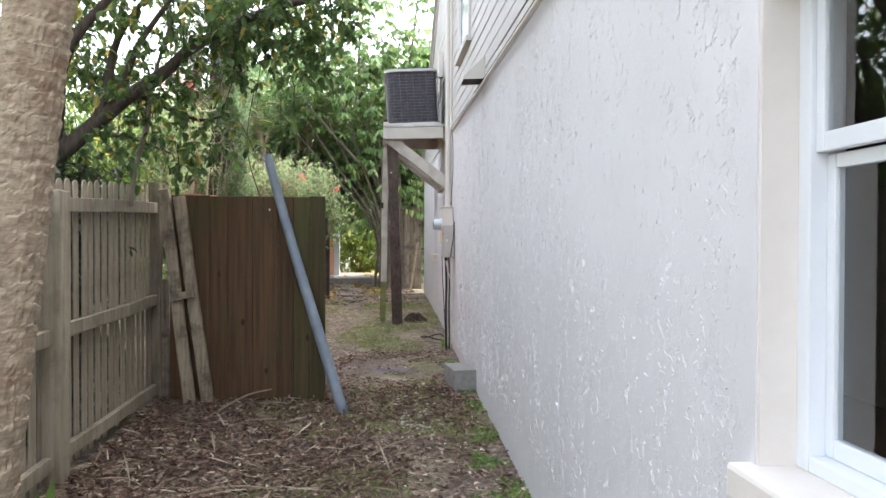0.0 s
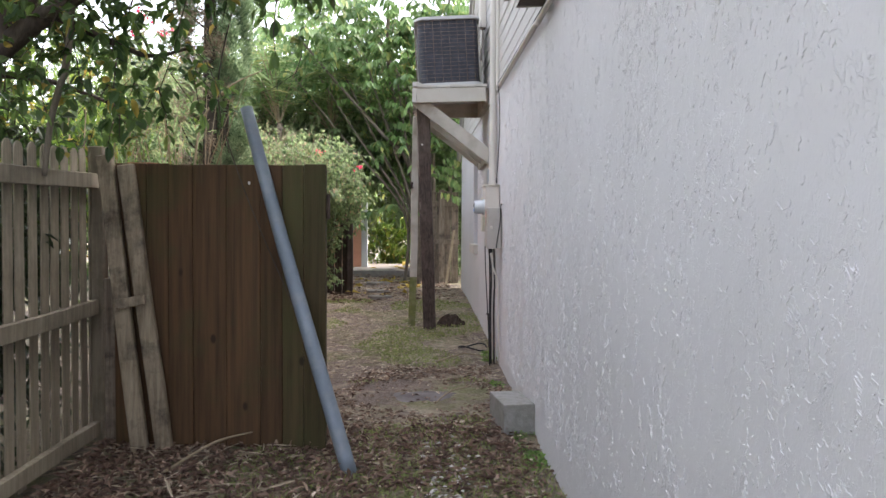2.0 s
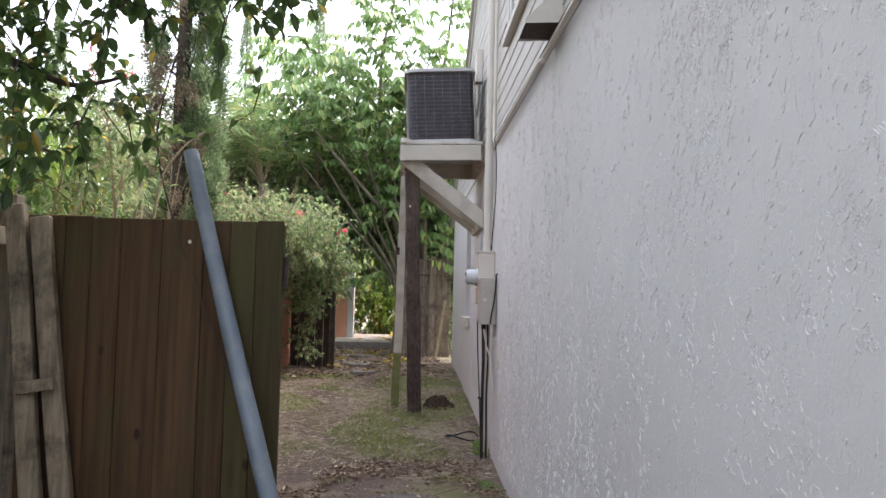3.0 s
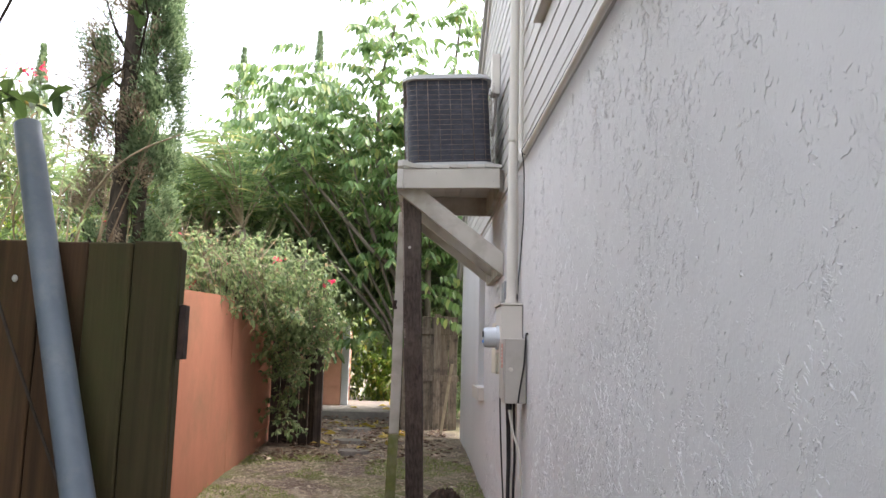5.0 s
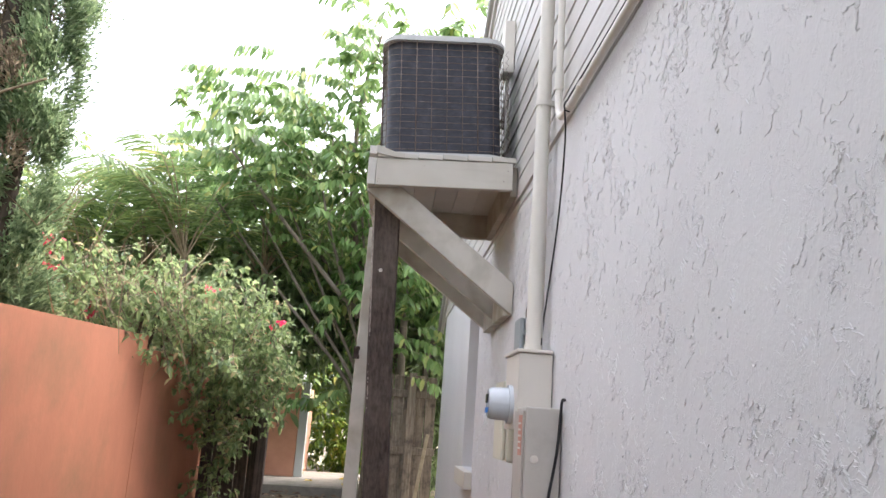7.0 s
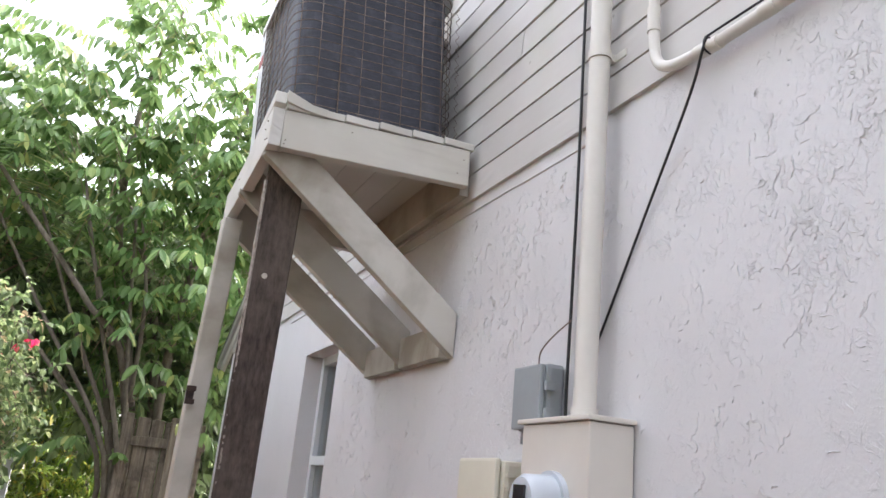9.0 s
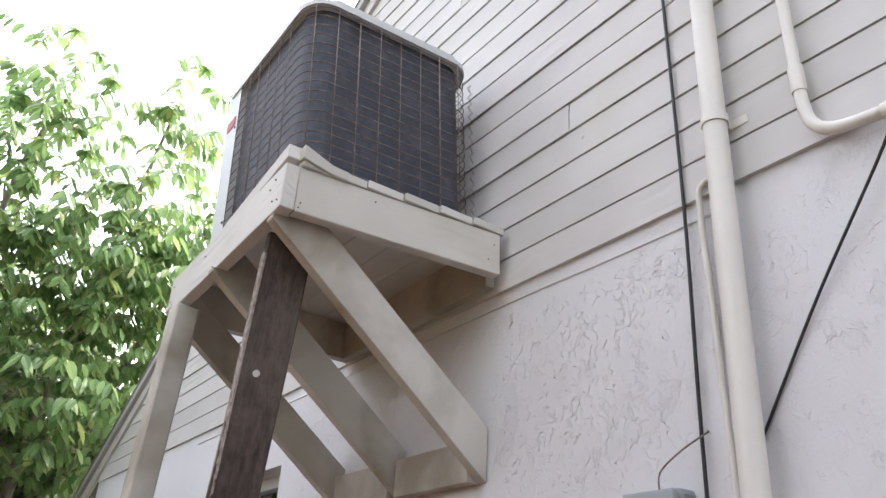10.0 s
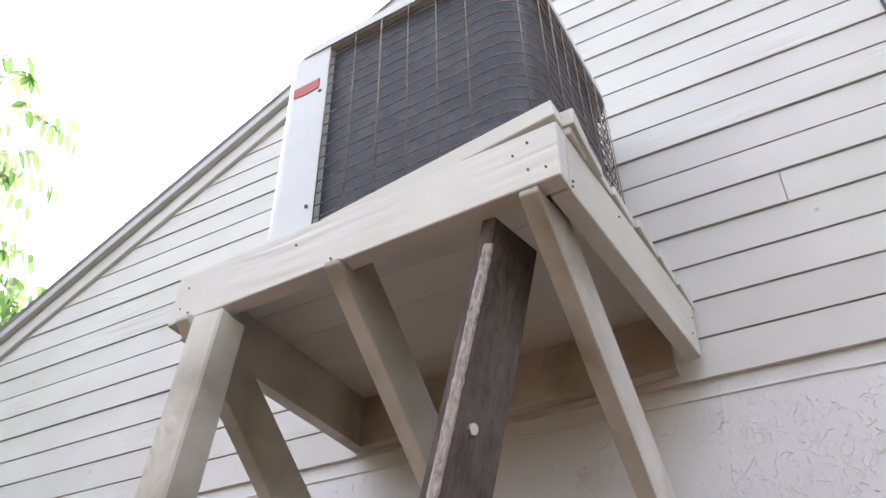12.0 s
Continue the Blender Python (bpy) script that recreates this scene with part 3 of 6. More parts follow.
def worked_at(y, z):
    dens = 0.8 * noise.noise(Vector((y * 1.5, z * 1.0, 2.7))) + 0.7 * noise.noise(Vector((y * 5.5, z * 3.5, 8.1))) + 0.5 * noise.noise(Vector((y * 13.0, z * 8.0, 3.3)))
    return np.interp(y, [1.6, 3.5, 5.0, 8.2, 8.8, 10.7], [0.38, 0.55, 1.0, 1.0, 0.55, 0.45]) * min(max(0.22 + 1.1 * dens, 0.06), 1)


def worked_spot():
    while True:
        y, z = rw.uniform(1.6, 10.7), rw.uniform(0.35, 2.58)
        if rw.random() < worked_at(y, z):
            return y, z


def heading():
    return rw.normal(-math.pi / 2, 0.5) if rw.random() < 0.65 else rw.uniform(0, 6.28)


# short strokes and crumbs, long wandering edges, and combs of parallel chatter marks
for k in range(25000):
    y, z = worked_spot()
    if rw.random() < 0.4:
        ridge_line(y, z, 2, rw.uniform(0.0012, 0.003), heading(), rw.uniform(0.0007, 0.0018), rw.uniform(0.0008, 0.0026), 0.7)
    else:
        ridge_line(y, z, int(rw.integers(3, 10)), rw.uniform(0.002, 0.0055), heading(), rw.uniform(0.0007, 0.0018), rw.uniform(0.0008, 0.0024), 0.6)
for k in range(3000):
    y, z = worked_spot()
    if 0.45 < z < 2.5:
        ridge_line(y, z, int(rw.integers(8, 26)), rw.uniform(0.002, 0.0045), heading(), rw.uniform(0.0008, 0.0016), rw.uniform(0.0010, 0.0023), 0.6)
for k in range(700):
    y, z = worked_spot()
    ang, gap, n = rw.normal(0.35, 0.5), rw.uniform(0.0045, 0.0075), int(rw.integers(5, 15))
    run = ang + math.pi / 2 + rw.normal(0, 0.25)
    for q in range(n):
        ridge_line(y + q * gap * math.cos(run) + rw.normal(0, 0.003), min(z + q * gap * math.sin(run), 2.6), int(rw.integers(4, 9)), rw.uniform(0.002, 0.0045), ang + rw.normal(0, 0.15), rw.uniform(0.0009, 0.0015), rw.uniform(0.0009, 0.0020), 0.3)
relief = tagged(mesh_part("trowel_ridges", RV, RF, STUCCO, house_wall), kind="stuff")

RAKE = lambda y: 4.81 - 0.56 * (y - 10.5)
upper = bmesh.new()
vs = [upper.verts.new(p) for p in [(WX + 0.001, Y0, ZT), (WX + 0.001, Y1, ZT), (WX + 0.001, Y1, RAKE(Y1)), (WX + 0.001, 6.0, RAKE(6.0)), (WX + 0.001, Y0, RAKE(6.0) - 0.56 * 10)]]
fc = upper.faces.new(vs)
ext = bmesh.ops.extrude_face_region(upper, geom=[fc])
bmesh.ops.translate(upper, vec=(0.198, 0, 0), verts=[g for g in ext["geom"] if isinstance(g, bmesh.types.BMVert)])
bmesh.ops.recalc_face_normals(upper, faces=upper.faces)
upper_wall = part("wall_upper", upper, TRIM)
tagged(upper_wall, "painted gable wall with horizontal wooden siding", "wall", kind="structure")
ORIGIN[upper_wall] = Vector((0, 0, 0))

# rest of the house shell
shell = bmesh.new()
box(shell, WX + 0.2, 8.0, Y1 - 0.2, Y1, -0.3, 2.9)
box(shell, WX + 0.2, 8.0, Y0, Y0 + 0.2, -0.3, 2.9)
box(shell, 7.8, 8.0, Y0 + 0.2, Y1 - 0.2, -0.3, 2.9)
tagged(part("wall_rear", shell, STUCCO), "plain white stucco outer walls", "wall", kind="structure")
# added room box behind the windows, darkened by its colour
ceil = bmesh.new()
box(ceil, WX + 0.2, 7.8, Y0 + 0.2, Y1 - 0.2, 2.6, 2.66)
tagged(part("ceiling", ceil, ROOM), "added room ceiling, its dimness put into the colour", "ceiling", kind="structure")
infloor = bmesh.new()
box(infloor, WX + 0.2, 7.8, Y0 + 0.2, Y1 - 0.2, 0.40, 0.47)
tagged(part("floor", infloor, ROOM), "added room floor, its dimness put into the colour", "floor", kind="structure")
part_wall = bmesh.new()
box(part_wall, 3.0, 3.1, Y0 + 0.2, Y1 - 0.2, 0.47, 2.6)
tagged(part("wall_inner", part_wall, ROOM), "added inner room wall, its dimness put into the colour", "wall", kind="structure")

# roof
roof = bmesh.new()
for side in (1, -1):
    ye = 6.0 + side * 8.5
    q = []
    for x in (WX - 0.06, 8.2):
        for y in (6.0, ye):
            z = RAKE(6.0) - 0.56 * abs(y - 6.0)
            q.append((x, y, z + 0.05))
    a, b, c, d = [Vector(p) for p in q]
    up = Vector((0, 0, 0.05))
    v = [roof.verts.new(p) for p in (a, b, d, c, a + up, b + up, d + up, c + up)]
    for f in ((0, 1, 2, 3), (7, 6, 5, 4), (0, 4, 5, 1), (1, 5, 6, 2), (2, 6, 7, 3), (3, 7, 4, 0)):
        roof.faces.new([v[k] for k in f])
bmesh.ops.recalc_face_normals(roof, faces=roof.faces)
tagged(part("roof", roof, SHINGLE), "grey shingled gable roof", "roof", kind="structure")
rake = thing("rake_trim", (WX, 10.5, 4.7), "pale painted rake boards under the roof edge", "trim", kind="structure")
bm = beam(bmesh.new(), (WX - 0.015, 6.0, RAKE(6.0) - 0.02), (WX - 0.015, 14.5, RAKE(14.5) - 0.02), 0.03, 0.13, side=(1, 0, 0))
part("rake_board", bm, SIDING, rake)
bm = beam(bmesh.new(), (WX - 0.045, 6.0, RAKE(6.0) + 0.03), (WX - 0.045, 14.52, RAKE(14.52) + 0.03), 0.03, 0.05, side=(1, 0, 0))
part("drip_edge", bm, ROOFEDGE, rake)

# ---- near window ----


def window_near():
    y0, y1, z0, z1 = NW
    w = thing("window_1", (WX, (y0 + y1) / 2, z0), "white vinyl sash window with dark glass", "window", kind="structure")
    rv = bmesh.new()
    box(rv, WX + 0.004, WX + 0.16, y1 - 0.012, y1 + 0.004, z0, z1)
    box(rv, WX + 0.004, WX + 0.16, y0 - 0.004, y0 + 0.012, z0, z1)
    box(rv, WX + 0.004, WX + 0.16, y0, y1, z1 - 0.012, z1 + 0.004)
    part("reveal", rv, CREAM, w, "cream stucco reveal")
    sl = bmesh.new()
    box(sl, WX - 0.05, WX + 0.17, y0 - 0.06, y1 + 0.035, z0 - 0.07, z0 + 0.012, 0.012)
    part("window_sill", sl, CREAM, w, "cream stucco sill")
    f = bmesh.new()
    xa, xb = WX + 0.085, WX + 0.16
    ya, yb = y0 + 0.012, y1 - 0.012
    t = 0.045
    box(f, xa, xb, yb - t, yb, z0 + 0.012, z1 - 0.012, 0.004)
    box(f, xa, xb, ya, ya + t, z0 + 0.012, z1 - 0.012, 0.004)
    box(f, xa + 0.002, xb, ya + t, yb - t, z1 - 0.06, z1 - 0.012, 0.004)
    box(f, xa + 0.002, xb, ya + t, yb - t, z0 + 0.012, z0 + 0.045, 0.004)
    part("window_frame", f, VINYL, w)
    zm = 1.655
    for nm, zl, zh, x in (("upper_sash", zm, z1 - 0.06, xa + 0.012), ("lower_sash", z0 + 0.046, zm - 0.004, xa + 0.038)):
        s = bmesh.new()
        k = 0.03
        box(s, x, x + 0.025, yb - t - k, yb - t - 0.001, zl, zh, 0.003)
        box(s, x, x + 0.025, ya + t + 0.001, ya + t + k, zl, zh, 0.003)
        box(s, x + 0.001, x + 0.025, ya + t + k, yb - t - k, zh - k, zh, 0.003)
        box(s, x + 0.001, x + 0.025, ya + t + k, yb - t - k, zl, zl + 0.04, 0.003)
        so = part(nm, s, VINYL, w)
        g = bmesh.new()
        box(g, x + 0.010, x + 0.014, ya + t + k - 0.005, yb - t - k + 0.005, zl + 0.035, zh - k + 0.005)
        go = part("pane", g, GLASS, so)
        go.visible_shadow = False
    return w


window_near()
cv, cf = [], []
for i in range(175):
    yy = 1.38 - i * 0.006
    xx = WX + 0.26 + 0.02 * math.sin(i * 0.9)
    cv += [(xx, yy, 0.6), (xx, yy, 2.35)]
    if i:
        cf.append((2 * i - 2, 2 * i, 2 * i + 1, 2 * i - 1))
cur = mesh_part("curtain", cv, cf, CURTAIN, smooth=True)
cur.modifiers.new("thick", "SOLIDIFY").thickness = 0.004
tagged(cur, "pale pleated curtain behind the window glass", "curtain")

# ---- far window ----
y0, y1, z0, z1 = FW
w2 = thing("window_2", (WX, (y0 + y1) / 2, z0), "white double-hung window in a deep stucco reveal", "window", kind="structure")
f = bmesh.new()
xa = WX + 0.10
box(f, xa, xa + 0.06, y0, y0 + 0.05, z0, z1, 0.004)
box(f, xa, xa + 0.06, y1 - 0.05, y1, z0, z1, 0.004)
box(f, xa + 0.002, xa + 0.06, y0 + 0.05, y1 - 0.05, z1 - 0.05, z1, 0.004)
box(f, xa + 0.002, xa + 0.06, y0 + 0.05, y1 - 0.05, z0, z0 + 0.05, 0.004)
box(f, xa - 0.006, xa + 0.06, y0 + 0.05, y1 - 0.05, 1.73, 1.78, 0.004)
part("window_frame", f, VINYL, w2)
for a, b in ((z0 + 0.05, 1.73), (1.78, z1 - 0.05)):
    g = bmesh.new()
    box(g, xa + 0.03, xa + 0.034, y0 + 0.05, y1 - 0.05, a, b)
    part("pane", g, GLASS, w2).visible_shadow = False
s = bmesh.new()
box(s, WX - 0.05, WX + 0.10, y0 - 0.03, y1 + 0.03, z0 - 0.11, z0 - 0.001, 0.006)
part("window_sill", s, METERTOP, w2, "cream painted sill")

# ---- upper window ----
w3 = thing("window_3", (WX, 7.4, 3.3), "upper window with pale painted frame", "window", kind="structure")
f = bmesh.new()
for a, b, c, d in ((6.80, 6.87, 3.28, 4.5), (7.68, 7.75, 3.28, 4.5), (6.87, 7.68, 4.42, 4.5)):
    box(f, WX - 0.028, WX + 0.03, a, b, c, d, 0.003)
part("window_frame", f, TRIM, w3)
f = bmesh.new()
box(f, WX - 0.055, WX + 0.03, 6.75, 7.80, 3.225, 3.28, 0.004)
part("window_sill", f, TRIM, w3)
f = bmesh.new()
for a, b, c, d in ((6.87, 6.91, 3.28, 4.42), (7.64, 7.68, 3.28, 4.42), (6.91, 7.64, 3.28, 3.33), (6.91, 7.64, 3.83, 3.88)):
    box(f, WX - 0.018, WX + 0.02, a, b, c, d, 0.003)
part("sash", f, VINYL, w3)
f = bmesh.new()
box(f, WX - 0.008, WX - 0.004, 6.91, 7.64, 3.33, 4.42)
part("pane", f, DARKGLASS, w3)

bead = tube([(WX - 0.001, 8.62, 2.618), (WX - 0.001, 9.0, 2.620), (WX - 0.001, 9.44, 2.625), (WX - 0.001, 12.0, 2.62)], 0.004, "plaster_bead", STUCCO, sides=6)
tagged(bead, "thin plaster ridge below the siding", "trim", kind="structure")

# ---- vent hood ----
vh = thing("vent_hood", (WX, 5.95, 2.7), "pale wedge-shaped vent hood on the siding", "vent")
b = bmesh.new()
pr = [(WX - 0.005, 2.70), (WX - 0.175, 2.690), (WX - 0.175, 2.712), (WX - 0.01, 2.875)]
va = [b.verts.new((x, 5.82, z)) for x, z in pr]
vb = [b.verts.new((x, 6.07, z)) for x, z in pr]
b.faces.new(va)
b.faces.new(list(reversed(vb)))
for i in range(1, 4):
    b.faces.new((va[i], vb[i], vb[(i + 1) % 4], va[(i + 1) % 4]))
bmesh.ops.recalc_face_normals(b, faces=b.faces)
part("hood", b, TRIM, vh)
# dark sheet that stands for the shade in the hood's open underside
b = bmesh.new()
box(b, WX - 0.165, WX - 0.012, 5.83, 6.06, 2.700, 2.708)
part("flap", b, DARKMETAL, vh, "dark sheet put in for the hood's shaded open underside")

# ---- conduits and cables ----
CX = 0.735
cd = thing("service_conduit", (CX, 8.552, 1.84), "thick cream-painted conduit rising from the meter box", "conduit")
tube([(CX, 8.566, 1.83), (CX, 8.545, 3.2), (CX, 8.535, 5.9)], 0.0285, "pipe", CONDUIT, cd, sides=20, smooth_path=False)
tube([(CX, 8.566, 1.835), (CX, 8.565, 1.862)], 0.034, "collar", CONDUIT, cd, sides=20, smooth_path=False)
for zc in (2.82, 4.7):
    st = tube([(CX, 8.550 if zc < 3 else 8.540, zc - 0.012), (CX, 8.550 if zc < 3 else 8.540, zc + 0.012)], 0.0325, "strap", CONDUIT, cd, sides=20, smooth_path=False)
    b = bmesh.new()
    box(b, WX - 0.014, WX - 0.004, 8.49, 8.56, zc - 0.012, zc + 0.012, 0.003)
    box(b, CX, WX - 0.006, 8.535, 8.545, zc - 0.011, zc + 0.011)
    part("lug", b, CONDUIT, st)
p2 = thing("small_conduit", (0.765, 8.34, 2.65), "thin cream conduit bending along the siding edge", "conduit")
tube([(0.752, 8.345, 5.2), (0.752, 8.345, 2.80)], 0.0135, "pipe", CONDUIT, p2, sides=14, smooth_path=False)
tube([(0.752, 8.345, 2.80), (0.752, 8.335, 2.71), (0.752, 8.29, 2.665), (0.752, 8.19, 2.648)], 0.0140, "bend", CONDUIT, p2, sides=14)
tube([(0.752, 8.345, 2.79), (0.752, 8.345, 2.86)], 0.0170, "coupling", CONDUIT, p2, sides=14, smooth_path=False)
tube([(0.752, 8.12, 2.644), (0.752, 8.19, 2.648)], 0.0170, "coupling", CONDUIT, p2, sides=14, smooth_path=False)
tube([(0.752, 8.15, 2.645), (0.752, 6.9, 2.645), (0.752, 6.3, 2.65), (0.752, 6.1, 2.625), (0.752, 5.8, 2.64), (0.752, 2.0, 2.64), (0.752, -3.5, 2.64)],
     0.0145, "run", CONDUIT, p2, sides=12)
tube([(0.752, 7.96, 2.646), (0.752, 8.0, 2.646)], 0.0170, "coupling", CONDUIT, p2, sides=14, smooth_path=False)
bc = tube([(0.770, 8.700, 5.6), (0.772, 8.690, 3.6), (0.770, 8.685, 2.7), (0.775, 8.70, 2.2), (0.770, 8.70, 1.95), (0.770, 8.70, 1.84)], 0.0045,
          "cable", BLACK, sides=8)
tagged(bc, "thin black cable hanging down beside the conduit", "cable")
dcab = tube([(0.736, 8.145, 2.662), (0.737, 8.160, 2.632), (0.756, 8.225, 2.55), (0.780, 8.40, 2.33), (0.784, 8.555, 2.09), (0.784, 8.63, 1.97), (0.784, 8.67, 1.86)],
            0.0034, "cable", BLACK, sides=8)
tagged(dcab, "black cable tied to the conduit and slung across stucco", "cable")
gc = tube([(0.775, 8.60, 2.70), (0.765, 8.625, 2.69), (0.768, 8.64, 2.64), (0.775, 8.64, 2.4), (0.775, 8.63, 1.9)], 0.008, "cable", CONDUIT, sides=8)
tagged(gc, "cream-painted cable looped beside the conduit", "cable")
tie = tube([(0.752, 8.150, 2.626), (0.736, 8.15, 2.632), (0.732, 8.15, 2.646), (0.737, 8.15, 2.662), (0.752, 8.15, 2.668)], 0.0024, "cable_tie", BLACK, sides=6)
tagged(tie, "black tie holding cable to the conduit", "cable tie")
ent = tube([(0.742, 8.155, 2.669), (0.748, 7.7, 2.672), (0.752, 6.4, 2.675), (0.752, 2.0, 2.672)], 0.0032, "cable", BLACK, sides=6)
tagged(ent, "black cable lying on the horizontal conduit", "cable")

# ---- meter ----
mb = thing("electric_meter", (0.73, 8.55, 1.28), "cream and grey electric meter cabinet on stucco", "electric meter")
b = bmesh.new()
box(b, 0.665, WX - 0.004, 8.44, 8.73, 1.55, 1.82, 0.004)
part("meter_cabinet", b, METERTOP, mb)
b = bmesh.new()
box(b, 0.655, WX - 0.003, 8.43, 8.745, 1.822, 1.834, 0.004)
part("cabinet_lid", b, METERTOP, mb)
b = bmesh.new()
box(b, 0.668, WX - 0.004, 8.27, 8.47, 1.28, 1.628, 0.006)
low = part("breaker_box", b, METERBOX, mb, "grey painted metal breaker box")
b = bmesh.new()
box(b, 0.660, 0.6665, 8.285, 8.455, 1.30, 1.615, 0.002)
part("breaker_door", b, METERBOX, low)
b = bmesh.new()
box(b, 0.6575, 0.6595, 8.29, 8.35, 1.47, 1.60)
part("label", b, PALELABEL, low, "faded red warning label")
b = bmesh.new()
for k in range(5):
    box(b, 0.6560, 0.6572, 8.297, 8.343, 1.49 + k * 0.02, 1.496 + k * 0.02)
part("print_bar", b, METERTOP, low)
b = bmesh.new()
bmesh.ops.create_uvsphere(b, u_segments=12, v_segments=6, radius=0.014, matrix=Matrix.Translation((0.70, 8.270, 1.46)) @ Matrix.Diagonal((1, 0.25, 1, 1)))
part("knockout", b, METERTOP, low)
ring = tube([(0.668, 8.578, 1.64), (0.650, 8.578, 1.64)], 0.070, "meter_ring", METERGLASS, mb, sides=28, smooth_path=False)
tube([(0.652, 8.578, 1.64), (0.590, 8.578, 1.64), (0.578, 8.578, 1.64)], [0.060, 0.058, 0.050], "meter_cover", METERGLASS, mb, "pale grey domed meter cover", sides=28, smooth_path=False)
b = bmesh.new()
box(b, 0.5725, 0.577, 8.553, 8.603, 1.640, 1.672, 0.001)
part("display", b, DARKGLASS, mb, "dark meter display")
b = bmesh.new()
box(b, 0.5715, 0.576, 8.550, 8.606, 1.605, 1.624, 0.001)
part("tag", b, BLUETAG, mb, "blue tag")
tube([(0.70, 8.33, 1.285), (0.70, 8.33, 1.245)], 0.018, "cable_gland", BLACK, mb, "black cable gland", sides=12, smooth_path=False)
for dy, xx in ((0.0, 0.690), (0.03, 0.705), (0.05, 0.735), (0.11, 0.75)):
    g = ground_at(0.74, 8.4 + dy)
    cb = tube([(xx, 8.34 + dy, 1.285), (xx + 0.01, 8.36 + dy, 1.0), (xx + 0.005, 8.33 + dy * 1.6, 0.75), (xx + 0.012, 8.36 + dy, g - 0.01)], 0.0055 + dy * 0.03, "cable",
              BLACK if dy < 0.1 else CONDUIT, sides=8)
    tagged(cb, "cable running down the stucco from the meter", "cable", group="cables under the meter")
lc = tube([(0.786, 8.225, 1.655), (0.778, 8.235, 1.65), (0.776, 8.245, 1.58), (0.770, 8.255, 1.48), (0.752, 8.263, 1.36), (0.742, 8.263, 1.285)], 0.0050, "cable", BLACK, sides=8)
tagged(lc, "black cable hooked over the breaker box", "cable")
wc = tube([(0.70, 8.33, 1.25), (0.72, 8.28, 1.12), (0.75, 8.24, 1.0), (0.765, 8.25, 0.7), (0.77, 8.26, 0.30)], 0.006, "cable", CONDUIT, sides=8)
tagged(wc, "pale cable running down to the ground", "cable")
sc = tube([(0.665, 8.44, 1.42), (0.664, 8.445, 1.30), (0.672, 8.44, 1.05), (0.690, 8.44, 0.72), (0.715, 8.45, ground_at(0.715, 8.45) - 0.01)], 0.0045, "cable", BLACK, sides=8)
tagged(sc, "dark cable running down behind the breaker box", "cable", group="cables under the meter")
st = tube([(0.765, 9.05, 0.30), (0.765, 9.05, 0.60), (0.762, 9.04, 0.64), (0.735, 9.03, 0.645)], 0.011, "hose_bib", DARKMETAL, sides=10, smooth_path=False)
tagged(st, "rusty standpipe with an elbow beside the wall", "pipe")
rod = tube([(0.73, 8.52, 0.30), (0.732, 8.52, 1.28)], 0.016, "ground_conduit", CONDUIT, sides=10, smooth_path=False)
tagged(rod, "cream conduit running from the meter to the ground", "conduit")

nid = thing("junction_box", (0.75, 8.80, 1.80), "grey plastic telephone box with side latches", "junction box")
b = bmesh.new()
box(b, 0.732, WX - 0.003, 8.735, 8.882, 1.815, 1.992, 0.012)
part("body", b, GREYPLASTIC, nid)
b = bmesh.new()
box(b, 0.712, 0.7305, 8.740, 8.878, 1.820, 1.988, 0.006)
part("cover", b, GREYPLASTIC, nid)
for zz in (1.86, 1.93):
    b = bmesh.new()
    box(b, 0.722, 0.752, 8.722, 8.7345, zz - 0.012, zz + 0.012, 0.002)
    part("latch", b, GREYPLASTIC, nid)
tube([(0.755, 8.868, 1.82), (0.755, 8.868, 1.785)], 0.014, "gland", GREYPLASTIC, nid, sides=10, smooth_path=False)
nw = tube([(0.745, 8.80, 1.985), (0.745, 8.795, 2.03), (0.752, 8.74, 2.07), (0.757, 8.67, 2.10)], 0.0022, "wire", WIRE, sides=6)
tagged(nw, "thin grey wire from the telephone box", "wire")
ub = thing("utility_box", (0.74, 9.1, 1.4), "beige plastic utility box with ribbed edge", "junction box")
b = bmesh.new()
box(b, 0.70, WX - 0.003, 8.875, 9.115, 1.42, 1.738, 0.014)
part("body", b, BEIGEPLASTIC, ub)
b = bmesh.new()
box(b, 0.680, 0.698, 8.890, 9.115, 1.425, 1.743, 0.008)
part("cover", b, BEIGEPLASTIC, ub)
for k in range(8):
    b = bmesh.new()
    box(b, 0.705, 0.765, 8.867, 8.874, 1.45 + k * 0.035, 1.458 + k * 0.035, 0.001)
    part("rib", b, BEIGEPLASTIC, ub)

# ---- platform ----
pf = thing("ac_platform", (0.4, 9.9, 0.4), "cream-painted timber platform braced against the wall", "platform")


def lumber(name, a, b, wide, deep, side, mat=DECKPAINT, label="", warp=0.004):
    return part(name, beam(bmesh.new(), a, b, wide, deep, side, 0.0022, 6, warp), mat, pf, label)


lumber("fascia", (0.062, 9.418, 2.754), (0.744, 9.377, 2.772), 0.040, 0.138, (0, 1, 0))
lumber("fascia", (0.040, 9.398, 2.754), (0.061, 10.36, 2.741), 0.040, 0.138, (1, 0, 0), SIDEPAINT)
lumber("joist", (0.082, 10.34, 2.736), (0.775, 10.34, 2.752), 0.040, 0.150, (0, 1, 0), BRACEPAINT)
lumber("ledger", (0.757, 9.42, 2.765), (0.757, 10.32, 2.751), 0.036, 0.156, (1, 0, 0), BRACEPAINT)
